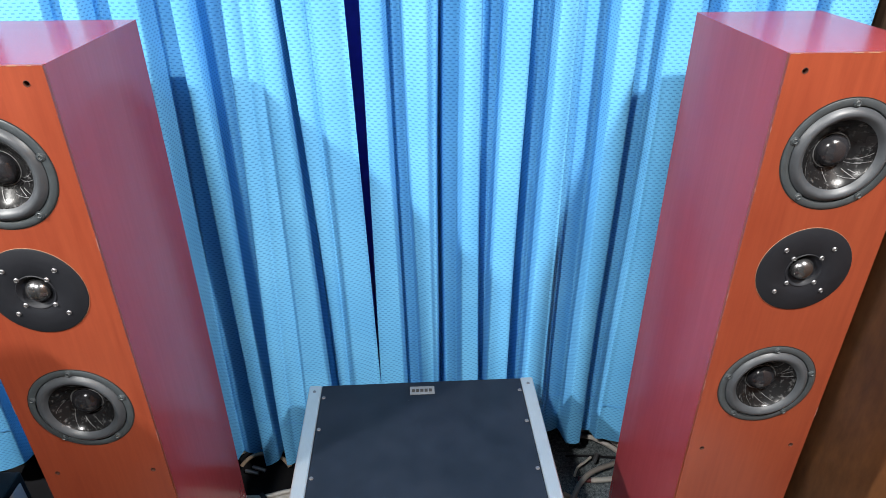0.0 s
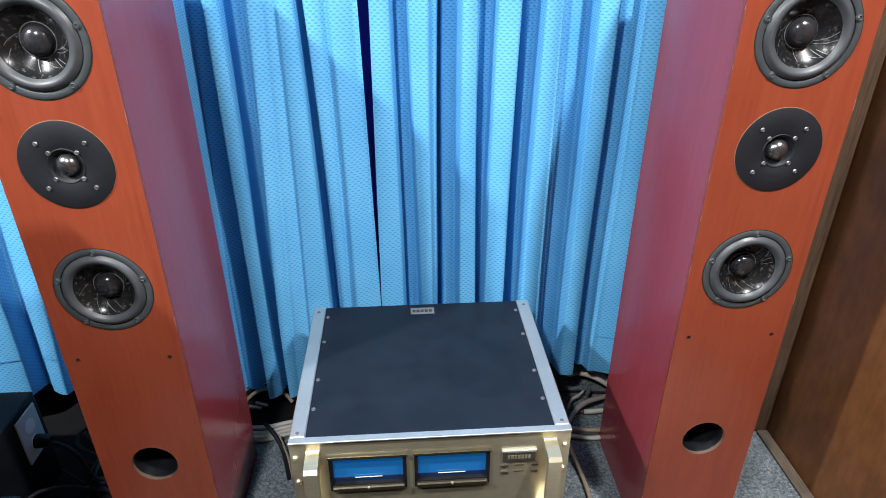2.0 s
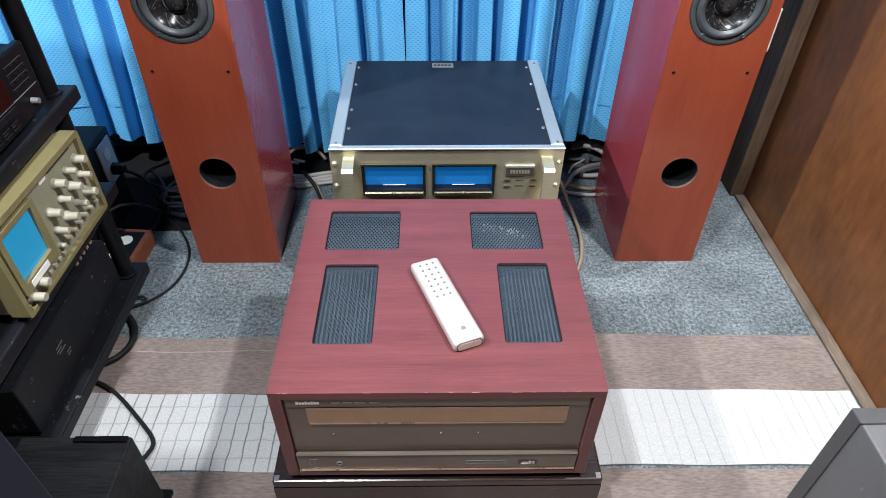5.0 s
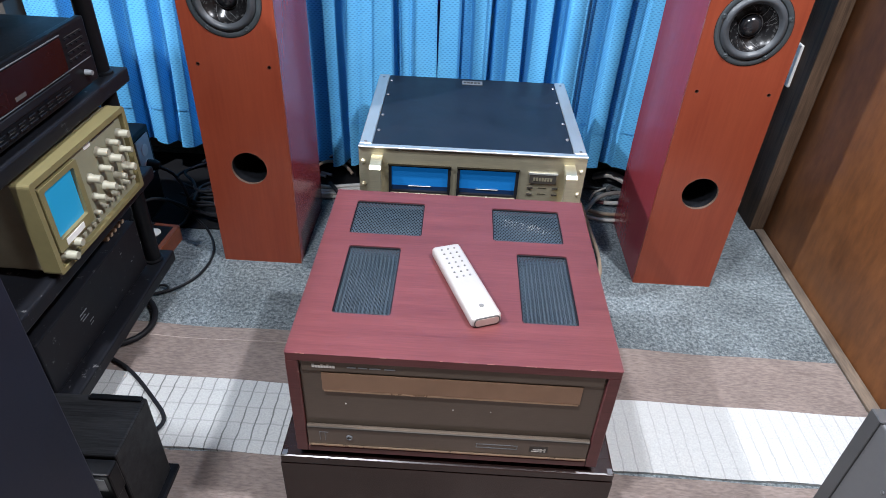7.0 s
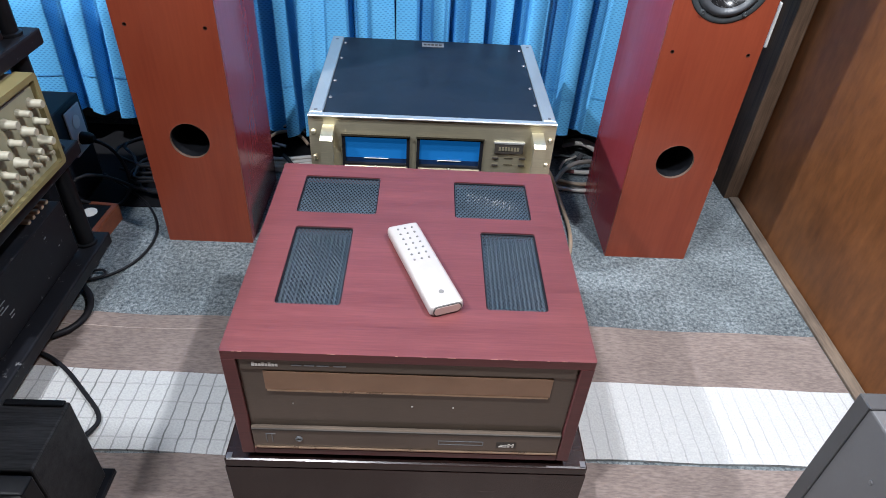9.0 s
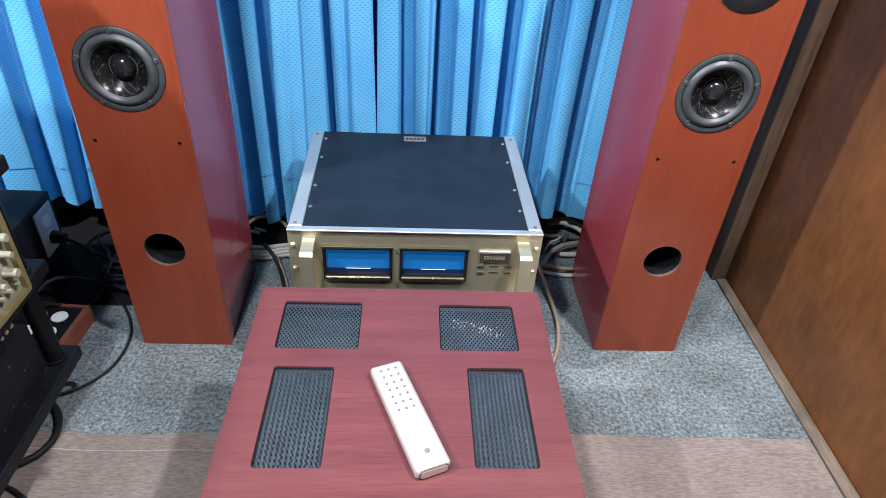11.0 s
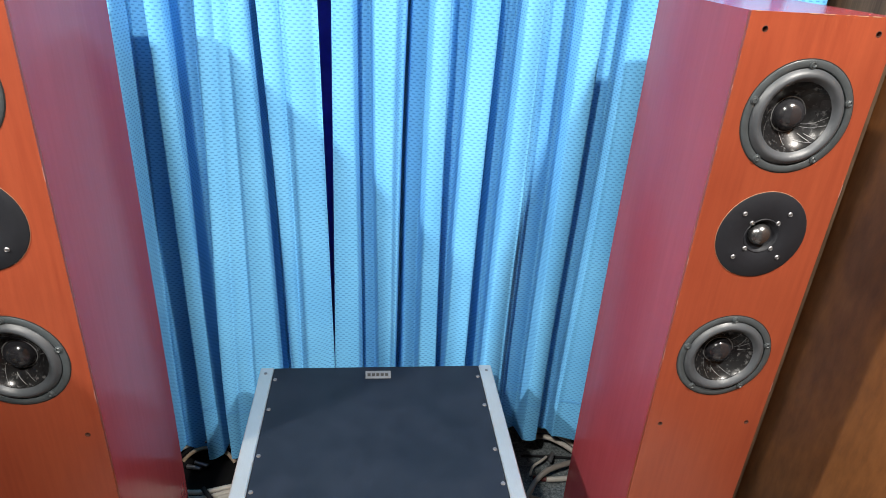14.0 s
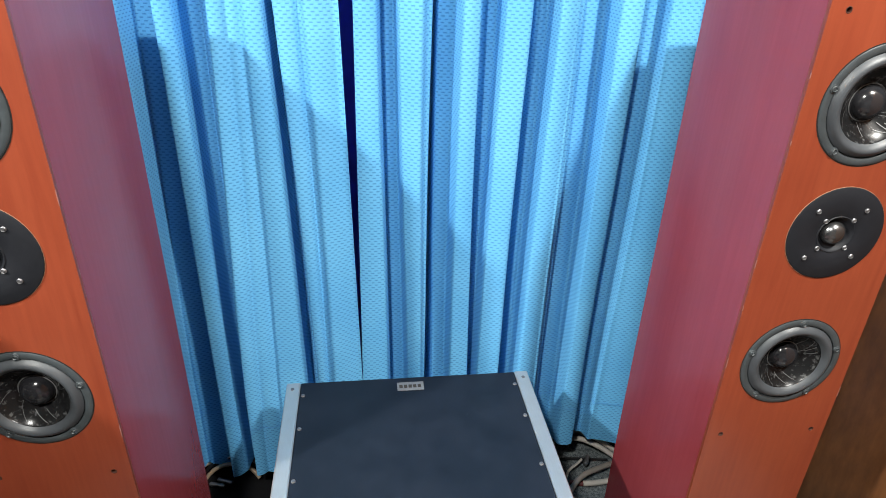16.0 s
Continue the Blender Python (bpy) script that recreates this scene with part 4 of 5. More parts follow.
remote = thing("remote_control", (-0.008, 0.262, 0.3562), "silver-white remote control lying on the mahogany amplifier", "remote control", rz=21.3)
part("body", box(-0.0245, 0.0245, -0.0925, 0.097, 0.0, 0.018, bevel=0.006, segs=4), remote_silver, remote, "", True)
part("end_gap", plate(rect(-0.0205, 0.0205, 0.0016, 0.0168, 0.006, 4), [], 0.002, pose(0, -0.0929, 0, 90)), grey_ink, remote, "dark line round the end cap")
part("end_cap", plate(rect(-0.0188, 0.0188, 0.0028, 0.0153, 0.005, 4), [], 0.002, pose(0, -0.0935, 0, 90)), remote_end, remote, "pinkish end cap")
for r in range(7):
    for c in range(3):
        part("button", lathe([(0, 0.0194), (0.0014, 0.0192), (0.0020, 0.0178)], 12, pose(-0.011 + 0.011 * c, 0.083 - 0.0125 * r, 0)), button_grey, remote, "", True)
part("emblem", lathe([(0, 0.0186), (0.0036, 0.0184), (0.0040, 0.0176)], 16, pose(0.001, -0.066, 0)), button_grey, remote)


# ---- equipment rack ----
RX = -0.672      # front edge of the shelves
RY0, RY1 = 0.02, 0.645
rack = thing("equipment_rack", (-0.90, 0.33, 0.0), "black open equipment rack with round posts", "rack")


def rack_box(x0, x1, y0, y1, z0, z1, bevel=0.0, segs=2):
    return box(x0 + 0.90, x1 + 0.90, y0 - 0.33, y1 - 0.33, z0, z1, bevel=bevel, segs=segs)


# the uppermost shelf is out of view, added to shade the lower left curtain
for z in (0.105, 0.325, 0.540, 0.760, 0.979):
    part("shelf", rack_box(-1.13, RX, RY0, RY1, z - 0.028, z, 0.004), rack_paint, rack)
for x in (-0.703, -1.10):
    for y in (0.605, 0.06):
        for z0, z1 in ((0.0, 0.0765), (0.1055, 0.2965), (0.3255, 0.5115), (0.5405, 0.7315), (0.7605, 0.95)):
            # the short feet under the lowest shelf stand further in
            fx, fy = (x, y) if z0 > 0.01 else (-0.9 + (x + 0.9) * 0.72, 0.33 + (y - 0.33) * 0.72)
            post = part("post", lathe([(0, z0), (0.0165, z0), (0.0165, z1), (0, z1)], 28, pose(fx + 0.90, fy - 0.33, 0)), black_plastic, rack, "", True)
            if z0 > 0.01:
                part("collar", lathe([(0.0168, z0), (0.021, z0), (0.021, z0 + 0.004), (0.0168, z0 + 0.006)], 28, pose(x + 0.90, y - 0.33, 0)), black_plastic, post, "", True)


# ---- oscilloscope ----
def oscilloscope():
    y0, y1, z0, z1 = 0.255, 0.548, 0.337, 0.504
    root = thing("oscilloscope", (-0.662, (y0 + y1) / 2, 0.325), "beige oscilloscope with a blue screen and ivory knobs", "oscilloscope", rz=-1.5)
    w, h = (y1 - y0) / 2, z1 - z0
    b = 0.012
    part("case", box(-0.34, -0.016, -w + 0.004, w - 0.004, b + 0.003, b + h - 0.003, bevel=0.004), scope_body, root)
    part("bezel", plate(rect(-w, w, b, b + h, 0.006, 3), [rect(-w + 0.010, w - 0.010, b + 0.008, b + h - 0.010, 0.003, 2)], 0.03, pose(0.012, 0, 0) @ FACE_X), scope_frame, root, "yellowish rim of the front")
    part("face", box(-0.018, 0.003, -w + 0.0103, w - 0.0103, b + 0.0083, b + h - 0.0103), scope_beige, root, "beige front with controls")
    fr = part("screen_frame", plate(rect(-0.132, -0.028, b + 0.034, b + 0.150, 0.003, 2), [rect(-0.122, -0.040, b + 0.053, b + 0.141, 0.003, 2)], 0.010, pose(0.013, 0, 0) @ FACE_X), scope_frame, root)
    part("screen", box(0.0035, 0.006, -0.124, -0.038, b + 0.051, b + 0.143), scope_blue, fr, "blue screen")
    part("label_strip", box(0.0134, 0.0144, -0.112, -0.060, b + 0.038, b + 0.049), white_plastic, fr)
    turn = pose(0, 0, 0, 0, 90)

    def knob(y, z, r, tall):
        part("knob", lathe([(0, tall), (r * 0.85, tall), (r, tall * 0.85), (r, tall * 0.3), (r * 1.25, tall * 0.15), (r * 1.3, 0)], 18, pose(0.003, y, z) @ turn), knob_ivory, root, "", True)

    for i, y in enumerate((0.004, 0.042, 0.080, 0.116)):
        for j, z in enumerate((0.060, 0.094, 0.124)):
            if i == 0 and j == 2:
                continue
            r = 0.0074 if (i + j) % 2 else 0.0056
            knob(y + 0.003 * ((j * 7 + i * 3) % 3 - 1), b + z, r, 0.022)
    for i in range(7):
        knob(-0.008 + 0.021 * i, b + 0.034, 0.0042, 0.012)
    knob(-0.118, b + 0.022, 0.0075, 0.026)
    knob(-0.092, b + 0.030, 0.0075, 0.022)
    for i in range(4):
        part("button", box(0.003, 0.009, -0.062 + 0.016 * i, -0.054 + 0.016 * i, b + 0.016, b + 0.023, bevel=0.001, segs=1), knob_ivory, root)
    part("sticker", box(0.003, 0.0042, 0.012, 0.032, b + 0.143, b + 0.1555), white_plastic, root)
    part("legend_bar", box(0.003, 0.0040, 0.040, 0.118, b + 0.146, b + 0.149), grey_ink, root)
    part("legend_bar", box(0.003, 0.0040, -0.126, -0.096, b + 0.1515, b + 0.1535), grey_ink, root)
    for x in (-0.05, -0.30):
        for y in (-w + 0.03, w - 0.03):
            part("foot", lathe([(0, 0.0), (0.010, 0.0), (0.011, b + 0.004), (0, b + 0.004)], 16, pose(x, y, 0)), rubber, root, "", True)
    return root


oscilloscope()


# ---- disc player on the upper shelf ----
cd = thing("disc_player", (-0.688, 0.383, 0.5405), "black disc player with a dark red display window", "disc player")
part("case", box(-0.36, -0.004, -0.166, 0.166, 0.012, 0.118, bevel=0.003), black_top, cd)
cdf = part("front", box(-0.0035, 0.010, -0.170, 0.170, 0.012, 0.122, bevel=0.003), black_plastic, cd)
part("window", box(0.0105, 0.0125, -0.155, 0.085, 0.058, 0.110), cd_window, cdf, "dark red display window")
part("tray", box(0.0105, 0.0135, -0.155, 0.085, 0.040, 0.052, bevel=0.001, segs=1), black_paint, cdf)
for i in range(4):
    for j in range(4):
        part("key", box(0.0105, 0.0125, 0.098 + 0.016 * i, 0.105 + 0.016 * i, 0.064 + 0.012 * j, 0.067 + 0.012 * j), black_plastic, cdf)
for i in range(9):
    part("key", box(0.0105, 0.0140, -0.15 + 0.026 * i, -0.130 + 0.026 * i, 0.020, 0.024, bevel=0.001, segs=1), black_plastic, cdf)
    part("key", box(0.0105, 0.0135, -0.15 + 0.026 * i, -0.132 + 0.026 * i, 0.030, 0.0335, bevel=0.001, segs=1), black_plastic, cdf)
    part("legend_bar", box(0.0105, 0.0109, -0.148 + 0.026 * i, -0.136 + 0.026 * i, 0.0262, 0.0272), grey_ink, cdf)
part("trim_line", box(0.0105, 0.0116, -0.160, 0.088, 0.1125, 0.1138), silver_label, cdf, "thin silver line over the display")
part("trim_line", box(0.0105, 0.0116, -0.160, 0.160, 0.0545, 0.0556), silver_label, cdf, "thin silver line under the display")
for j in range(4):
    part("legend_bar", box(0.0105, 0.0110, 0.100, 0.150, 0.0690 + 0.012 * j, 0.0698 + 0.012 * j), grey_ink, cdf)
part("knob", lathe([(0, 0.012), (0.0045, 0.012), (0.0055, 0.0)], 20, pose(0.0105, 0.132, 0.036, 0, 90)), silver_label, cdf, "small silver knob", True)
part("mark", box(0.0126, 0.0130, -0.060, -0.034, 0.063, 0.069), grey_ink, cdf)
for x in (-0.05, -0.30):
    for y in (-0.13, 0.13):
        part("foot", lathe([(0, 0), (0.014, 0), (0.014, 0.0125), (0, 0.0125)], 16, pose(x, y, 0)), rubber, cd)

# ---- black amplifier on the lower shelf ----
ba = thing("black_amplifier", (-0.700, 0.385, 0.1055), "scuffed black amplifier with white marks on the low shelf", "amplifier")
part("case", box(-0.33, 0.0, -0.19, 0.185, 0.010, 0.128, bevel=0.003), rack_paint, ba)
for i in range(5):
    part("terminal", box(-0.045, -0.018, 0.105 + 0.016 * i, 0.113 + 0.016 * i, 0.1282, 0.136, bevel=0.001, segs=1), cable_brown, ba, "tarnished terminal")
for y, z, l in ((-0.07, 0.085, 0.03), (-0.072, 0.078, 0.022), (-0.068, 0.071, 0.03), (-0.05, 0.055, 0.018), (-0.05, 0.048, 0.014), (0.10, 0.10, 0.008), (0.13, 0.06, 0.006)):
    part("mark", box(0.0003, 0.0008, y, y + l * 0.8, z, z + 0.0022), silver_label, ba, "worn white mark")
for x in (-0.03, -0.28):
    for y in (-0.15, 0.15):
        part("foot", lathe([(0, 0), (0.014, 0), (0.014, 0.0105), (0, 0.0105)], 16, pose(x, y, 0)), rubber, ba)

# ---- black transformer boxes on the rug ----
tb = thing("transformer_box", (-0.585, 0.085, 0.0046), "black box with a brushed ash top on the rug", "box")
part("body", box(-0.085, 0.087, -0.062, 0.047, 0.012, 0.197, bevel=0.003), black_ash, tb)
part("base", box(-0.092, 0.096, -0.070, 0.060, 0.0, 0.0115, bevel=0.002, segs=1), black_paint, tb)
part("handle", box(0.0, 0.083, 0.036, 0.046, 0.1972, 0.202, bevel=0.002), black_plastic, tb)
tb2 = thing("small_black_box", (-0.552, -0.055, 0.0046), "small black box with a white label", "box")
part("body", box(-0.06, 0.060, -0.055, 0.066, 0.0, 0.150, bevel=0.004), black_plastic, tb2)
part("raised_back", box(-0.058, 0.064, 0.039, 0.066, 0.1503, 0.207, bevel=0.003), black_plastic, tb2)
part("label_plate", box(0.022, 0.056, 0.0380, 0.0387, 0.172, 0.198), silver_label, tb2, "grey label")
part("paper_tag", box(0.020, 0.050, -0.010, 0.020, 0.1502, 0.1510), white_plastic, tb2, "white paper tag")

# ---- dark cabinet beside the camera's way ----
dc = thing("dark_cabinet", (-0.680, -0.288, 0.0046), "tall plain dark blue-grey cabinet standing on the rug", "cabinet")
part("body", box(-0.20, 0.213, -0.25, 0.228, 0.012, 0.98, bevel=0.003), slab_paint, dc)
part("plinth", box(-0.19, 0.203, -0.24, 0.218, 0.0, 0.0115), black_paint, dc)

# ---- grey cabinet by the panelled wall ----
gc = thing("grey_cabinet", (0.70, -0.06, 0.0046), "plain grey metal cabinet with a darker edge on the rug", "cabinet")
part("body", box(-0.125, 0.165, -0.26, 0.155, 0.0, 0.309, bevel=0.003), grey_paint, gc)
part("edge_strip", box(-0.1285, -0.1253, 0.132, 0.156, 0.0, 0.312, bevel=0.001, segs=1), grey_edge, gc)
part("top_strip", box(-0.128, 0.165, 0.130, 0.156, 0.3095, 0.3125, bevel=0.001, segs=1), grey_edge, gc)
part("screw", lathe([(0, 0.0015), (0.003, 0.0012), (0.0035, 0)], 12, pose(-0.1253, 0.07, 0.24, 0, -90)), steel, gc)

# ---- outlet boxes behind the rack ----
ob = thing("outlet_box", (-0.95, 0.885, 0.0), "dark box with a white wall outlet plate", "box")
part("body", box(-0.12, 0.096, -0.12, 0.120, 0.0, 0.245, bevel=0.004), black_paint, ob)
pl = part("outlet_plate", box(0.0965, 0.101, 0.030, 0.102, 0.115, 0.229, bevel=0.0015), plate_white, ob, "white outlet plate")
for z in (0.150, 0.194):
    part("socket", lathe([(0.0165, 0.0), (0.0165, 0.0015), (0.0155, 0.002), (0, 0.002)], 24, pose(0.101, 0.066, z, 0, 90)), white_plastic, pl)
part("plug", lathe([(0.0, 0.030), (0.009, 0.030), (0.015, 0.018), (0.016, 0.0)], 20, pose(0.1032, 0.066, 0.150, 0, 90)), black_plastic, pl, "black plug", True)

pb = thing("power_strip", (-0.835, 0.765, 0.0), "wooden power strip box with white round outlets", "power strip", rz=-4)
part("case", box(-0.095, 0.090, -0.072, 0.072, 0.0, 0.042, bevel=0.002), box_wood, pb)
tp = part("top_plate", box(-0.082, 0.077, -0.060, 0.060, 0.0422, 0.0452, bevel=0.001, segs=1), black_plastic, pb, "black top plate")
part("rim", plate(rect(-0.094, 0.089, -0.071, 0.071), [rect(-0.083, 0.078, -0.061, 0.061)], 0.003, pose(0, 0, 0.0452)), box_wood, pb)
for x in (-0.05, -0.005, 0.042):
    for y in (-0.024, 0.026):
        so = part("outlet", lathe([(0.0175, 0.0452), (0.0175, 0.0475), (0.016, 0.0482), (0, 0.0482)], 24, pose(x, y, 0)), white_plastic, tp, "white round outlet")
part("plug", lathe([(0.0, 0.085), (0.008, 0.085), (0.015, 0.07), (0.016, 0.0485)], 20, pose(-0.005, 0.026, 0)), black_plastic, tp, "black plug", True)

# ---- cables ----


def coil(cx, cy, rx, ry, z, turns, jitter, start=0.0, seed=0):
    rr = random.Random(seed)
    pts = []
    n = int(turns * 14)
    for i in range(n + 1):
        a = start + 2 * math.pi * i / 14
        k = 1 + jitter * rr.uniform(-1, 1)
        pts.append((cx + rx * k * math.cos(a), cy + ry * k * math.sin(a), z + 0.03 * rr.random() * i / n + 0.012 * i / 14))
    return pts


mat_ob = thing("black_mat", (0.0, 1.11, 0.0), "black cloth mat lying under the curtains behind the amplifier", "mat")
part("cloth", strip(-0.615, -0.20, -0.010, 0.19, 0.0, 0.003, 8, ny=6), black_cloth, mat_ob, "", True)


part("cloth", strip(-1.35, -0.62, -0.225, 0.19, 0.0, 0.0025, 9, ny=6), black_cloth, mat_ob, "", True)


# cables at each side of the gold amplifier, behind the loudspeakers
tube("signal_cable", [(-0.527, 1.123, 0.03), (-0.467, 1.093, 0.03), (-0.434, 1.091, 0.03), (-0.389, 1.09, 0.03), (-0.335, 1.108, 0.03), (-0.215, 1.128, 0.03)], 0.0058, cable_white, None, "off-white signal cable in a bundle behind the amplifier", "cable")
tube("signal_cable", [(-0.526, 1.113, 0.022), (-0.466, 1.083, 0.022), (-0.433, 1.081, 0.022), (-0.388, 1.079, 0.022), (-0.335, 1.103, 0.022), (-0.215, 1.123, 0.022)], 0.0058, cable_white, None, "off-white signal cable in a bundle behind the amplifier", "cable")
tube("signal_cable", [(-0.525, 1.104, 0.016), (-0.465, 1.074, 0.016), (-0.432, 1.072, 0.016), (-0.388, 1.074, 0.016), (-0.334, 1.098, 0.016), (-0.214, 1.118, 0.016)], 0.0058, cable_white, None, "off-white signal cable in a bundle behind the amplifier", "cable")
tube("signal_cable", [(-0.526, 1.103, 0.008), (-0.466, 1.073, 0.008), (-0.433, 1.071, 0.008), (-0.388, 1.071, 0.008), (-0.334, 1.093, 0.008), (-0.214, 1.113, 0.008)], 0.0058, cable_white, None, "off-white signal cable in a bundle behind the amplifier", "cable")
tube("speaker_cable", [(-0.471, 1.2, 0.02), (-0.456, 1.212, 0.035), (-0.423, 1.212, 0.05), (-0.391, 1.21, 0.05), (-0.361, 1.207, 0.035), (-0.346, 1.192, 0.02)], 0.005, cable_brown, None, "brown speaker cable coiled on the black mat", "cable")
tube("speaker_cable", [(-0.478, 1.219, 0.02), (-0.453, 1.228, 0.045), (-0.414, 1.225, 0.06), (-0.381, 1.219, 0.06), (-0.349, 1.219, 0.04)], 0.0046, cable_black, None, "black speaker cable coiled on the black mat", "cable")
tube("speaker_cable", [(-0.494, 1.232, 0.02), (-0.475, 1.238, 0.03), (-0.44, 1.223, 0.055), (-0.403, 1.225, 0.065)], 0.0044, cable_white, None, "off-white speaker cable coiled on the black mat", "cable")
tube("plug", [(-0.459, 1.188, 0.014), (-0.442, 1.184, 0.015), (-0.425, 1.179, 0.014)], 0.005, steel, None, "small silver cable plug on the black mat", "plug")
tube("plug", [(-0.443, 1.201, 0.014), (-0.426, 1.194, 0.015), (-0.409, 1.188, 0.014)], 0.005, steel, None, "small silver cable plug on the black mat", "plug")
tube("mains_cable", [(-0.395, 1.088, 0.045), (-0.38, 1.071, 0.042), (-0.361, 1.051, 0.03), (-0.348, 1.035, 0.008), (-0.332, 0.991, 0.006), (-0.319, 0.946, 0.006)], 0.0055, cable_black, None, "black mains cable lying on the carpet", "cable")
tube("speaker_cable", [(-0.361, 1.063, 0.03), (-0.342, 1.035, 0.008), (-0.324, 0.991, 0.006), (-0.311, 0.946, 0.006)], 0.004, cable_brown, None, "brown cable lying on the carpet", "cable")
tube("signal_cable", [(0.338, 1.073, 0.022), (0.357, 1.058, 0.022), (0.386, 1.045, 0.022), (0.416, 1.04, 0.022), (0.439, 1.041, 0.022), (0.474, 1.047, 0.022)], 0.0056, cable_brown, None, "pale signal cable lying behind the amplifier", "cable")
tube("signal_cable", [(0.34, 1.076, 0.01), (0.36, 1.064, 0.01), (0.389, 1.051, 0.01), (0.419, 1.047, 0.01), (0.443, 1.049, 0.01), (0.479, 1.056, 0.01)], 0.0056, cable_white, None, "pale signal cable lying behind the amplifier", "cable")
tube("signal_cable", [(0.336, 1.046, 0.01), (0.356, 1.039, 0.01), (0.385, 1.031, 0.01), (0.415, 1.026, 0.01), (0.436, 1.028, 0.01), (0.474, 1.034, 0.01)], 0.0056, cable_white, None, "pale signal cable lying behind the amplifier", "cable")
tube("speaker_cable", [(0.34, 1.034, 0.02), (0.358, 1.055, 0.03), (0.379, 1.091, 0.035), (0.412, 1.119, 0.04), (0.447, 1.134, 0.04), (0.497, 1.157, 0.03)], 0.0066, cable_grey, None, "thick grey-brown speaker cable curving on the carpet", "cable")
tube("plug", [(0.417, 1.117, 0.014), (0.44, 1.116, 0.014), (0.467, 1.118, 0.014), (0.497, 1.122, 0.014)], 0.0066, cable_white, None, "white cable end on the carpet", "plug")
tube("plug", [(0.385, 1.124, 0.014), (0.4, 1.119, 0.014), (0.416, 1.117, 0.014)], 0.006, sleeve_red, None, "dark red sleeve of a cable end", "plug")
tube("speaker_cable", [(0.379, 1.134, 0.01), (0.385, 1.147, 0.02), (0.395, 1.152, 0.03), (0.413, 1.162, 0.03), (0.429, 1.177, 0.03)], 0.0032, cable_white, None, "thin pale cable looped on the carpet", "cable")
tube("plug", [(0.433, 1.16, 0.03), (0.439, 1.168, 0.034), (0.447, 1.185, 0.03)], 0.0058, steel, None, "small silver plug on a cable end", "plug")
tube("speaker_cable", [(0.37, 1.199, 0.012), (0.414, 1.2, 0.012), (0.452, 1.194, 0.012), (0.501, 1.188, 0.012)], 0.0032, cable_black, None, "thin black cable lying on the carpet", "cable")
tube("speaker_cable", [(0.41, 1.269, 0.012), (0.437, 1.241, 0.04), (0.46, 1.213, 0.05), (0.489, 1.2, 0.04), (0.523, 1.183, 0.02)], 0.0066, cable_white, None, "thick off-white cable arched on the carpet under the curtain", "cable")
tube("speaker_cable", [(0.416, 1.292, 0.012), (0.444, 1.264, 0.04), (0.467, 1.236, 0.05), (0.496, 1.222, 0.04), (0.53, 1.204, 0.02)], 0.006, cable_white, None, "thick off-white cable arched on the carpet under the curtain", "cable")
tube("speaker_cable", [(0.421, 1.311, 0.012), (0.449, 1.282, 0.04), (0.472, 1.253, 0.05), (0.502, 1.239, 0.04), (0.536, 1.221, 0.02)], 0.0054, cable_black, None, "thick black cable arched on the carpet under the curtain", "cable")
tube("speaker_cable", [(0.25, 1.00, 0.16), (0.31, 1.02, 0.10), (0.350, 0.99, 0.02), (0.362, 0.90, 0.0062), (0.362, 0.83, 0.0055), (0.352, 0.765, 0.0055), (0.325, 0.70, 0.0055), (0.28, 0.63, 0.0055)], 0.0052, cable_brown, None, "brown speaker cable lying on the carpet", "cable")

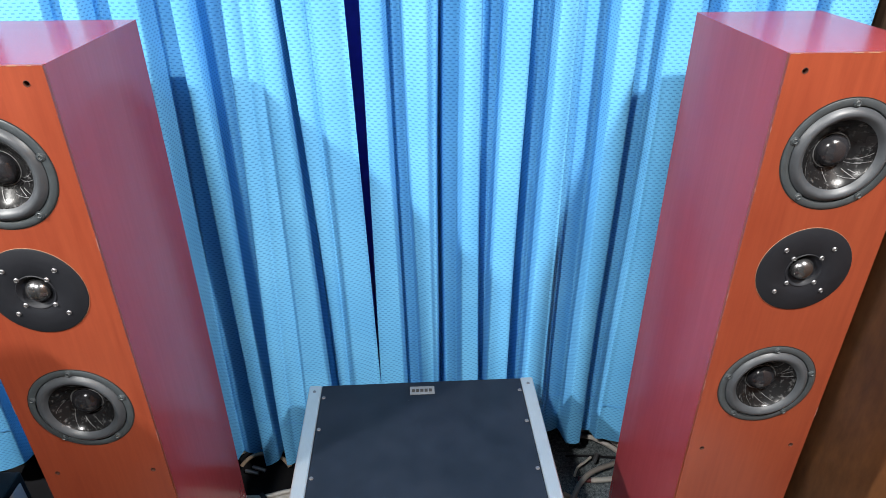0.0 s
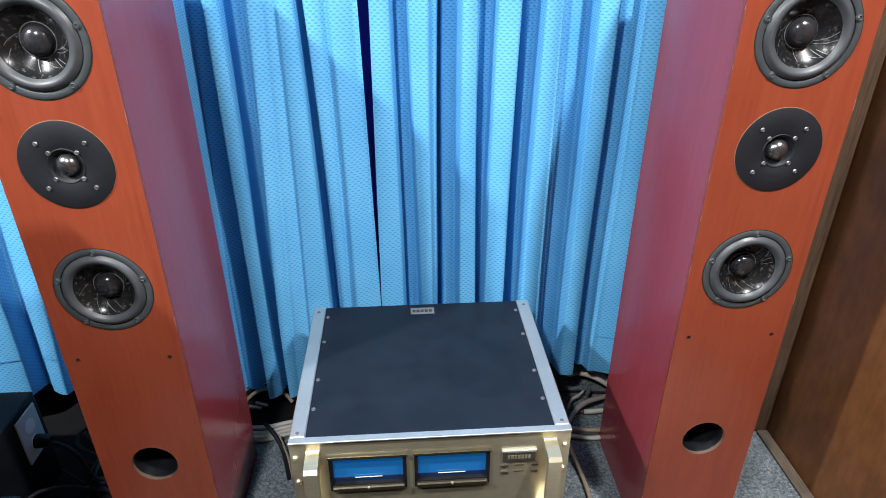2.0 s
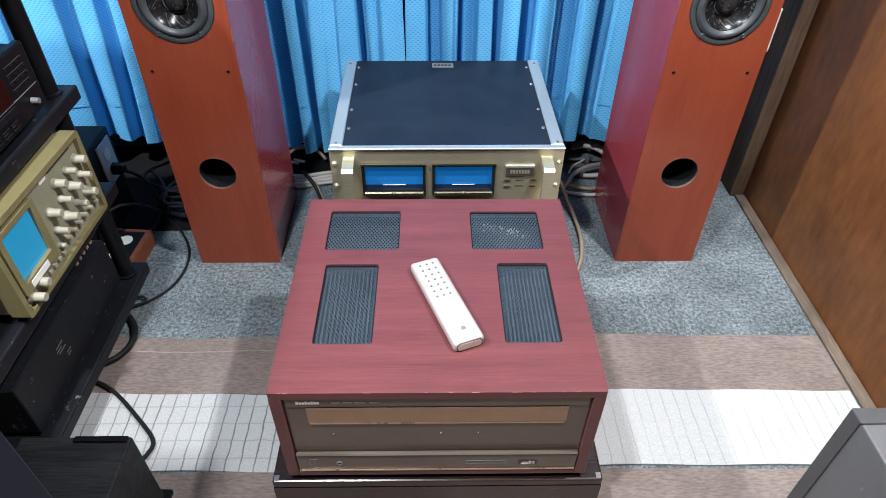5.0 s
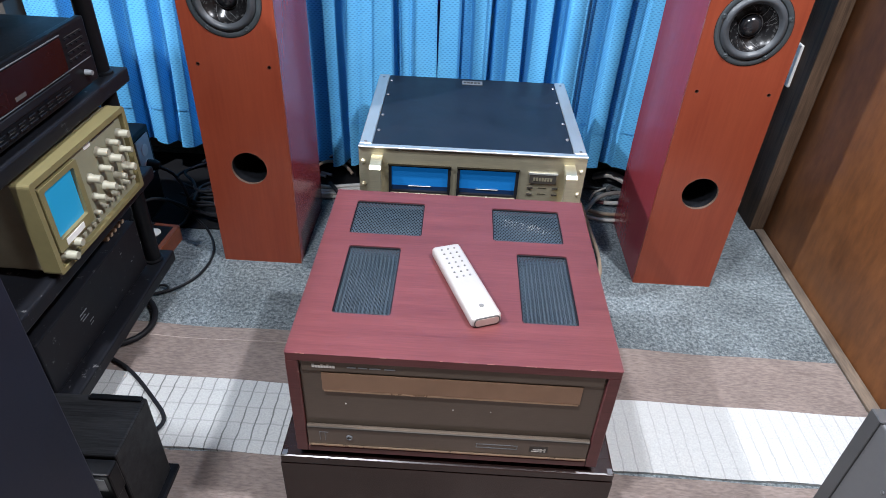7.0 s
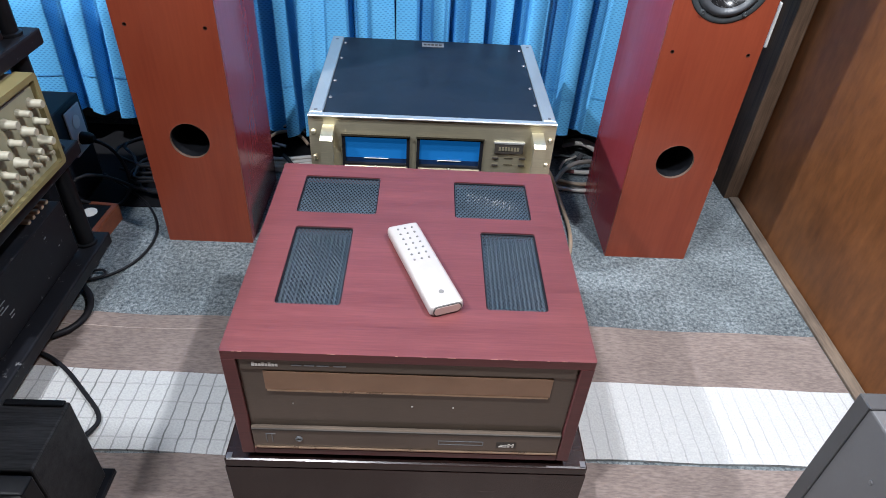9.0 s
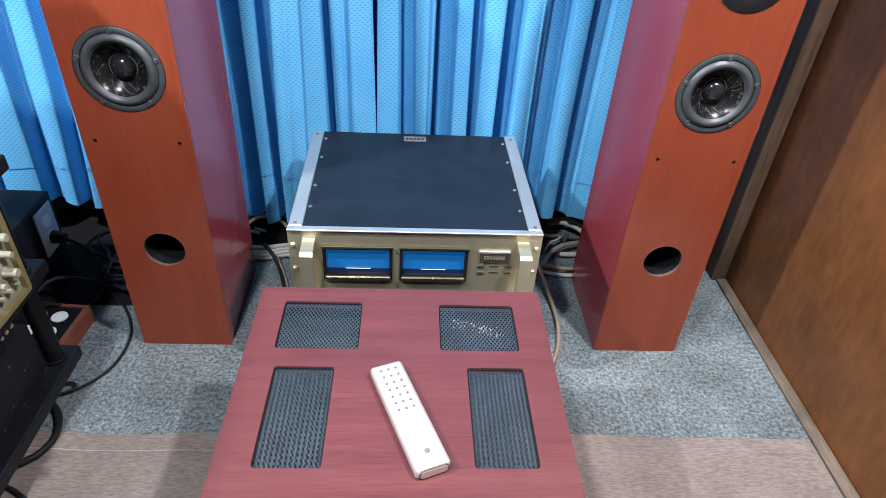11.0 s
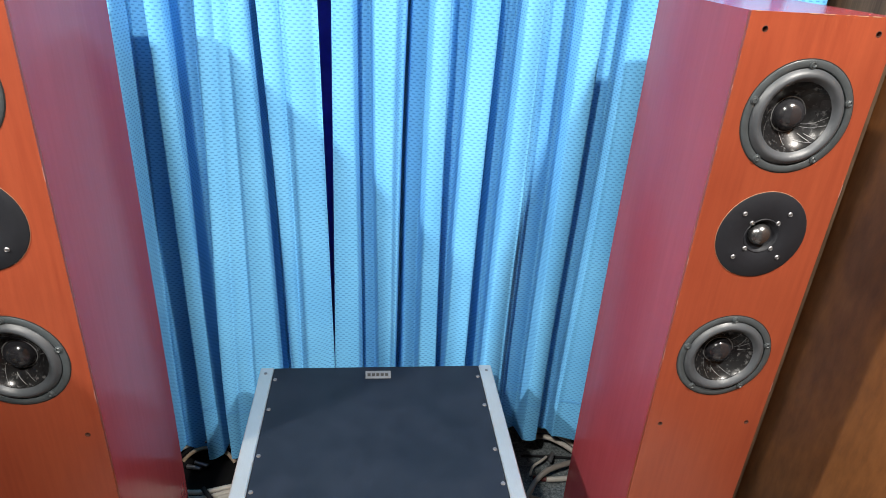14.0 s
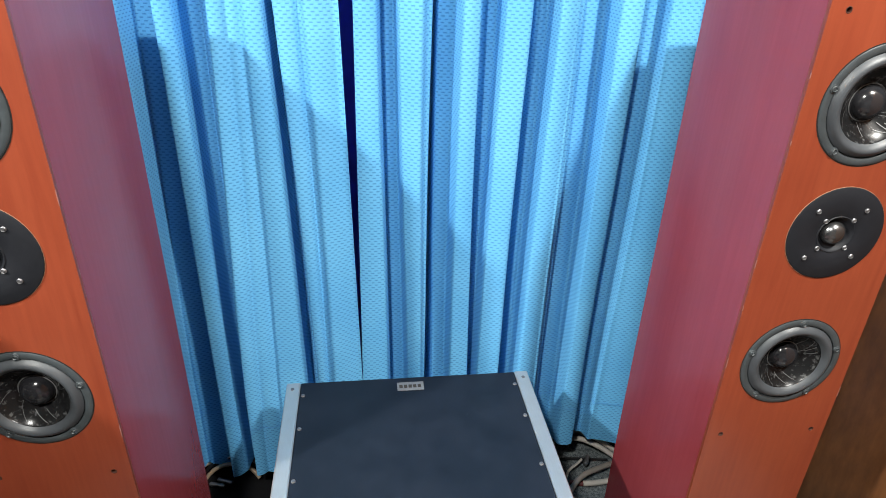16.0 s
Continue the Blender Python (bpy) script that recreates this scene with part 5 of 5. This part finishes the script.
# loops on the carpet between the rack and the loudspeaker
tube("mains_cable", [(-0.84, 0.98, 0.03), (-0.734, 0.927, 0.006), (-0.665, 0.845, 0.005), (-0.632, 0.760, 0.005), (-0.642, 0.672, 0.005), (-0.685, 0.617, 0.005), (-0.725, 0.595, 0.006), (-0.735, 0.62, 0.010), (-0.70, 0.630, 0.012), (-0.69, 0.605, 0.010), (-0.76, 0.585, 0.008), (-0.85, 0.57, 0.008)], 0.0032, cable_black, None, "black mains cable looped on the carpet", "cable")
tube("mains_cable", [(-0.846, 0.951, 0.150), (-0.80, 0.95, 0.145), (-0.765, 0.95, 0.10), (-0.75, 0.94, 0.02), (-0.76, 0.86, 0.007), (-0.80, 0.84, 0.03), (-0.84, 0.80, 0.08)], 0.0045, cable_black, None, "black mains cable from the outlet plate", "cable")
tube("mains_cable", [(-0.84, 0.79, 0.086), (-0.82, 0.82, 0.13), (-0.77, 0.88, 0.09), (-0.72, 0.92, 0.02), (-0.66, 0.95, 0.008), (-0.62, 0.98, 0.008)], 0.0042, cable_black, None, "black mains cable from the power strip", "cable")
for s in range(5):
    cx, cy = (-0.70, 0.98) if s < 3 else (-0.77, 1.06)
    tube("loose_cable", coil(cx + 0.02 * s, cy, 0.07 + 0.012 * s, 0.055 + 0.008 * s, 0.008 + 0.010 * s, 1.6, 0.22, s * 1.3, 20 + s), 0.0042, cable_black, None, "black cable tangled on the carpet", "cable")
tube("thick_cable", [(-0.80, 0.60, 0.03), (-0.735, 0.585, 0.014), (-0.690, 0.54, 0.013), (-0.675, 0.48, 0.013), (-0.705, 0.425, 0.0135), (-0.78, 0.40, 0.015)], 0.0066, cable_black, None, "thick black cable bending out from under the rack", "cable")
tube("mains_cable", [(-0.80, 0.41, 0.012), (-0.72, 0.388, 0.012), (-0.662, 0.352, 0.011), (-0.604, 0.296, 0.012), (-0.552, 0.245, 0.013), (-0.552, 0.215, 0.016), (-0.575, 0.160, 0.03)], 0.0040, cable_black, None, "black mains cable running across the rug", "cable")

# ---- crumbs on the rear vent grille ----
crumb_mesh = bmesh.new()
crumb_rng = random.Random(41)
for i in range(46):
    x = 0.062 + 0.085 * crumb_rng.random()
    y = 0.462 - 0.25 * (x - 0.062) + crumb_rng.uniform(-0.012, 0.012)
    w = crumb_rng.uniform(0.0004, 0.0010)
    add_box(crumb_mesh, x - w, x + w, y - w, y + w * crumb_rng.uniform(0.5, 1.5), 0.3518, 0.3524 + w * 0.6)
crumbs = part("crumbs", crumb_mesh, cable_white)
tagged(crumbs, "pale crumbs of dust on the dark vent grille", "dust", kind="stuff")
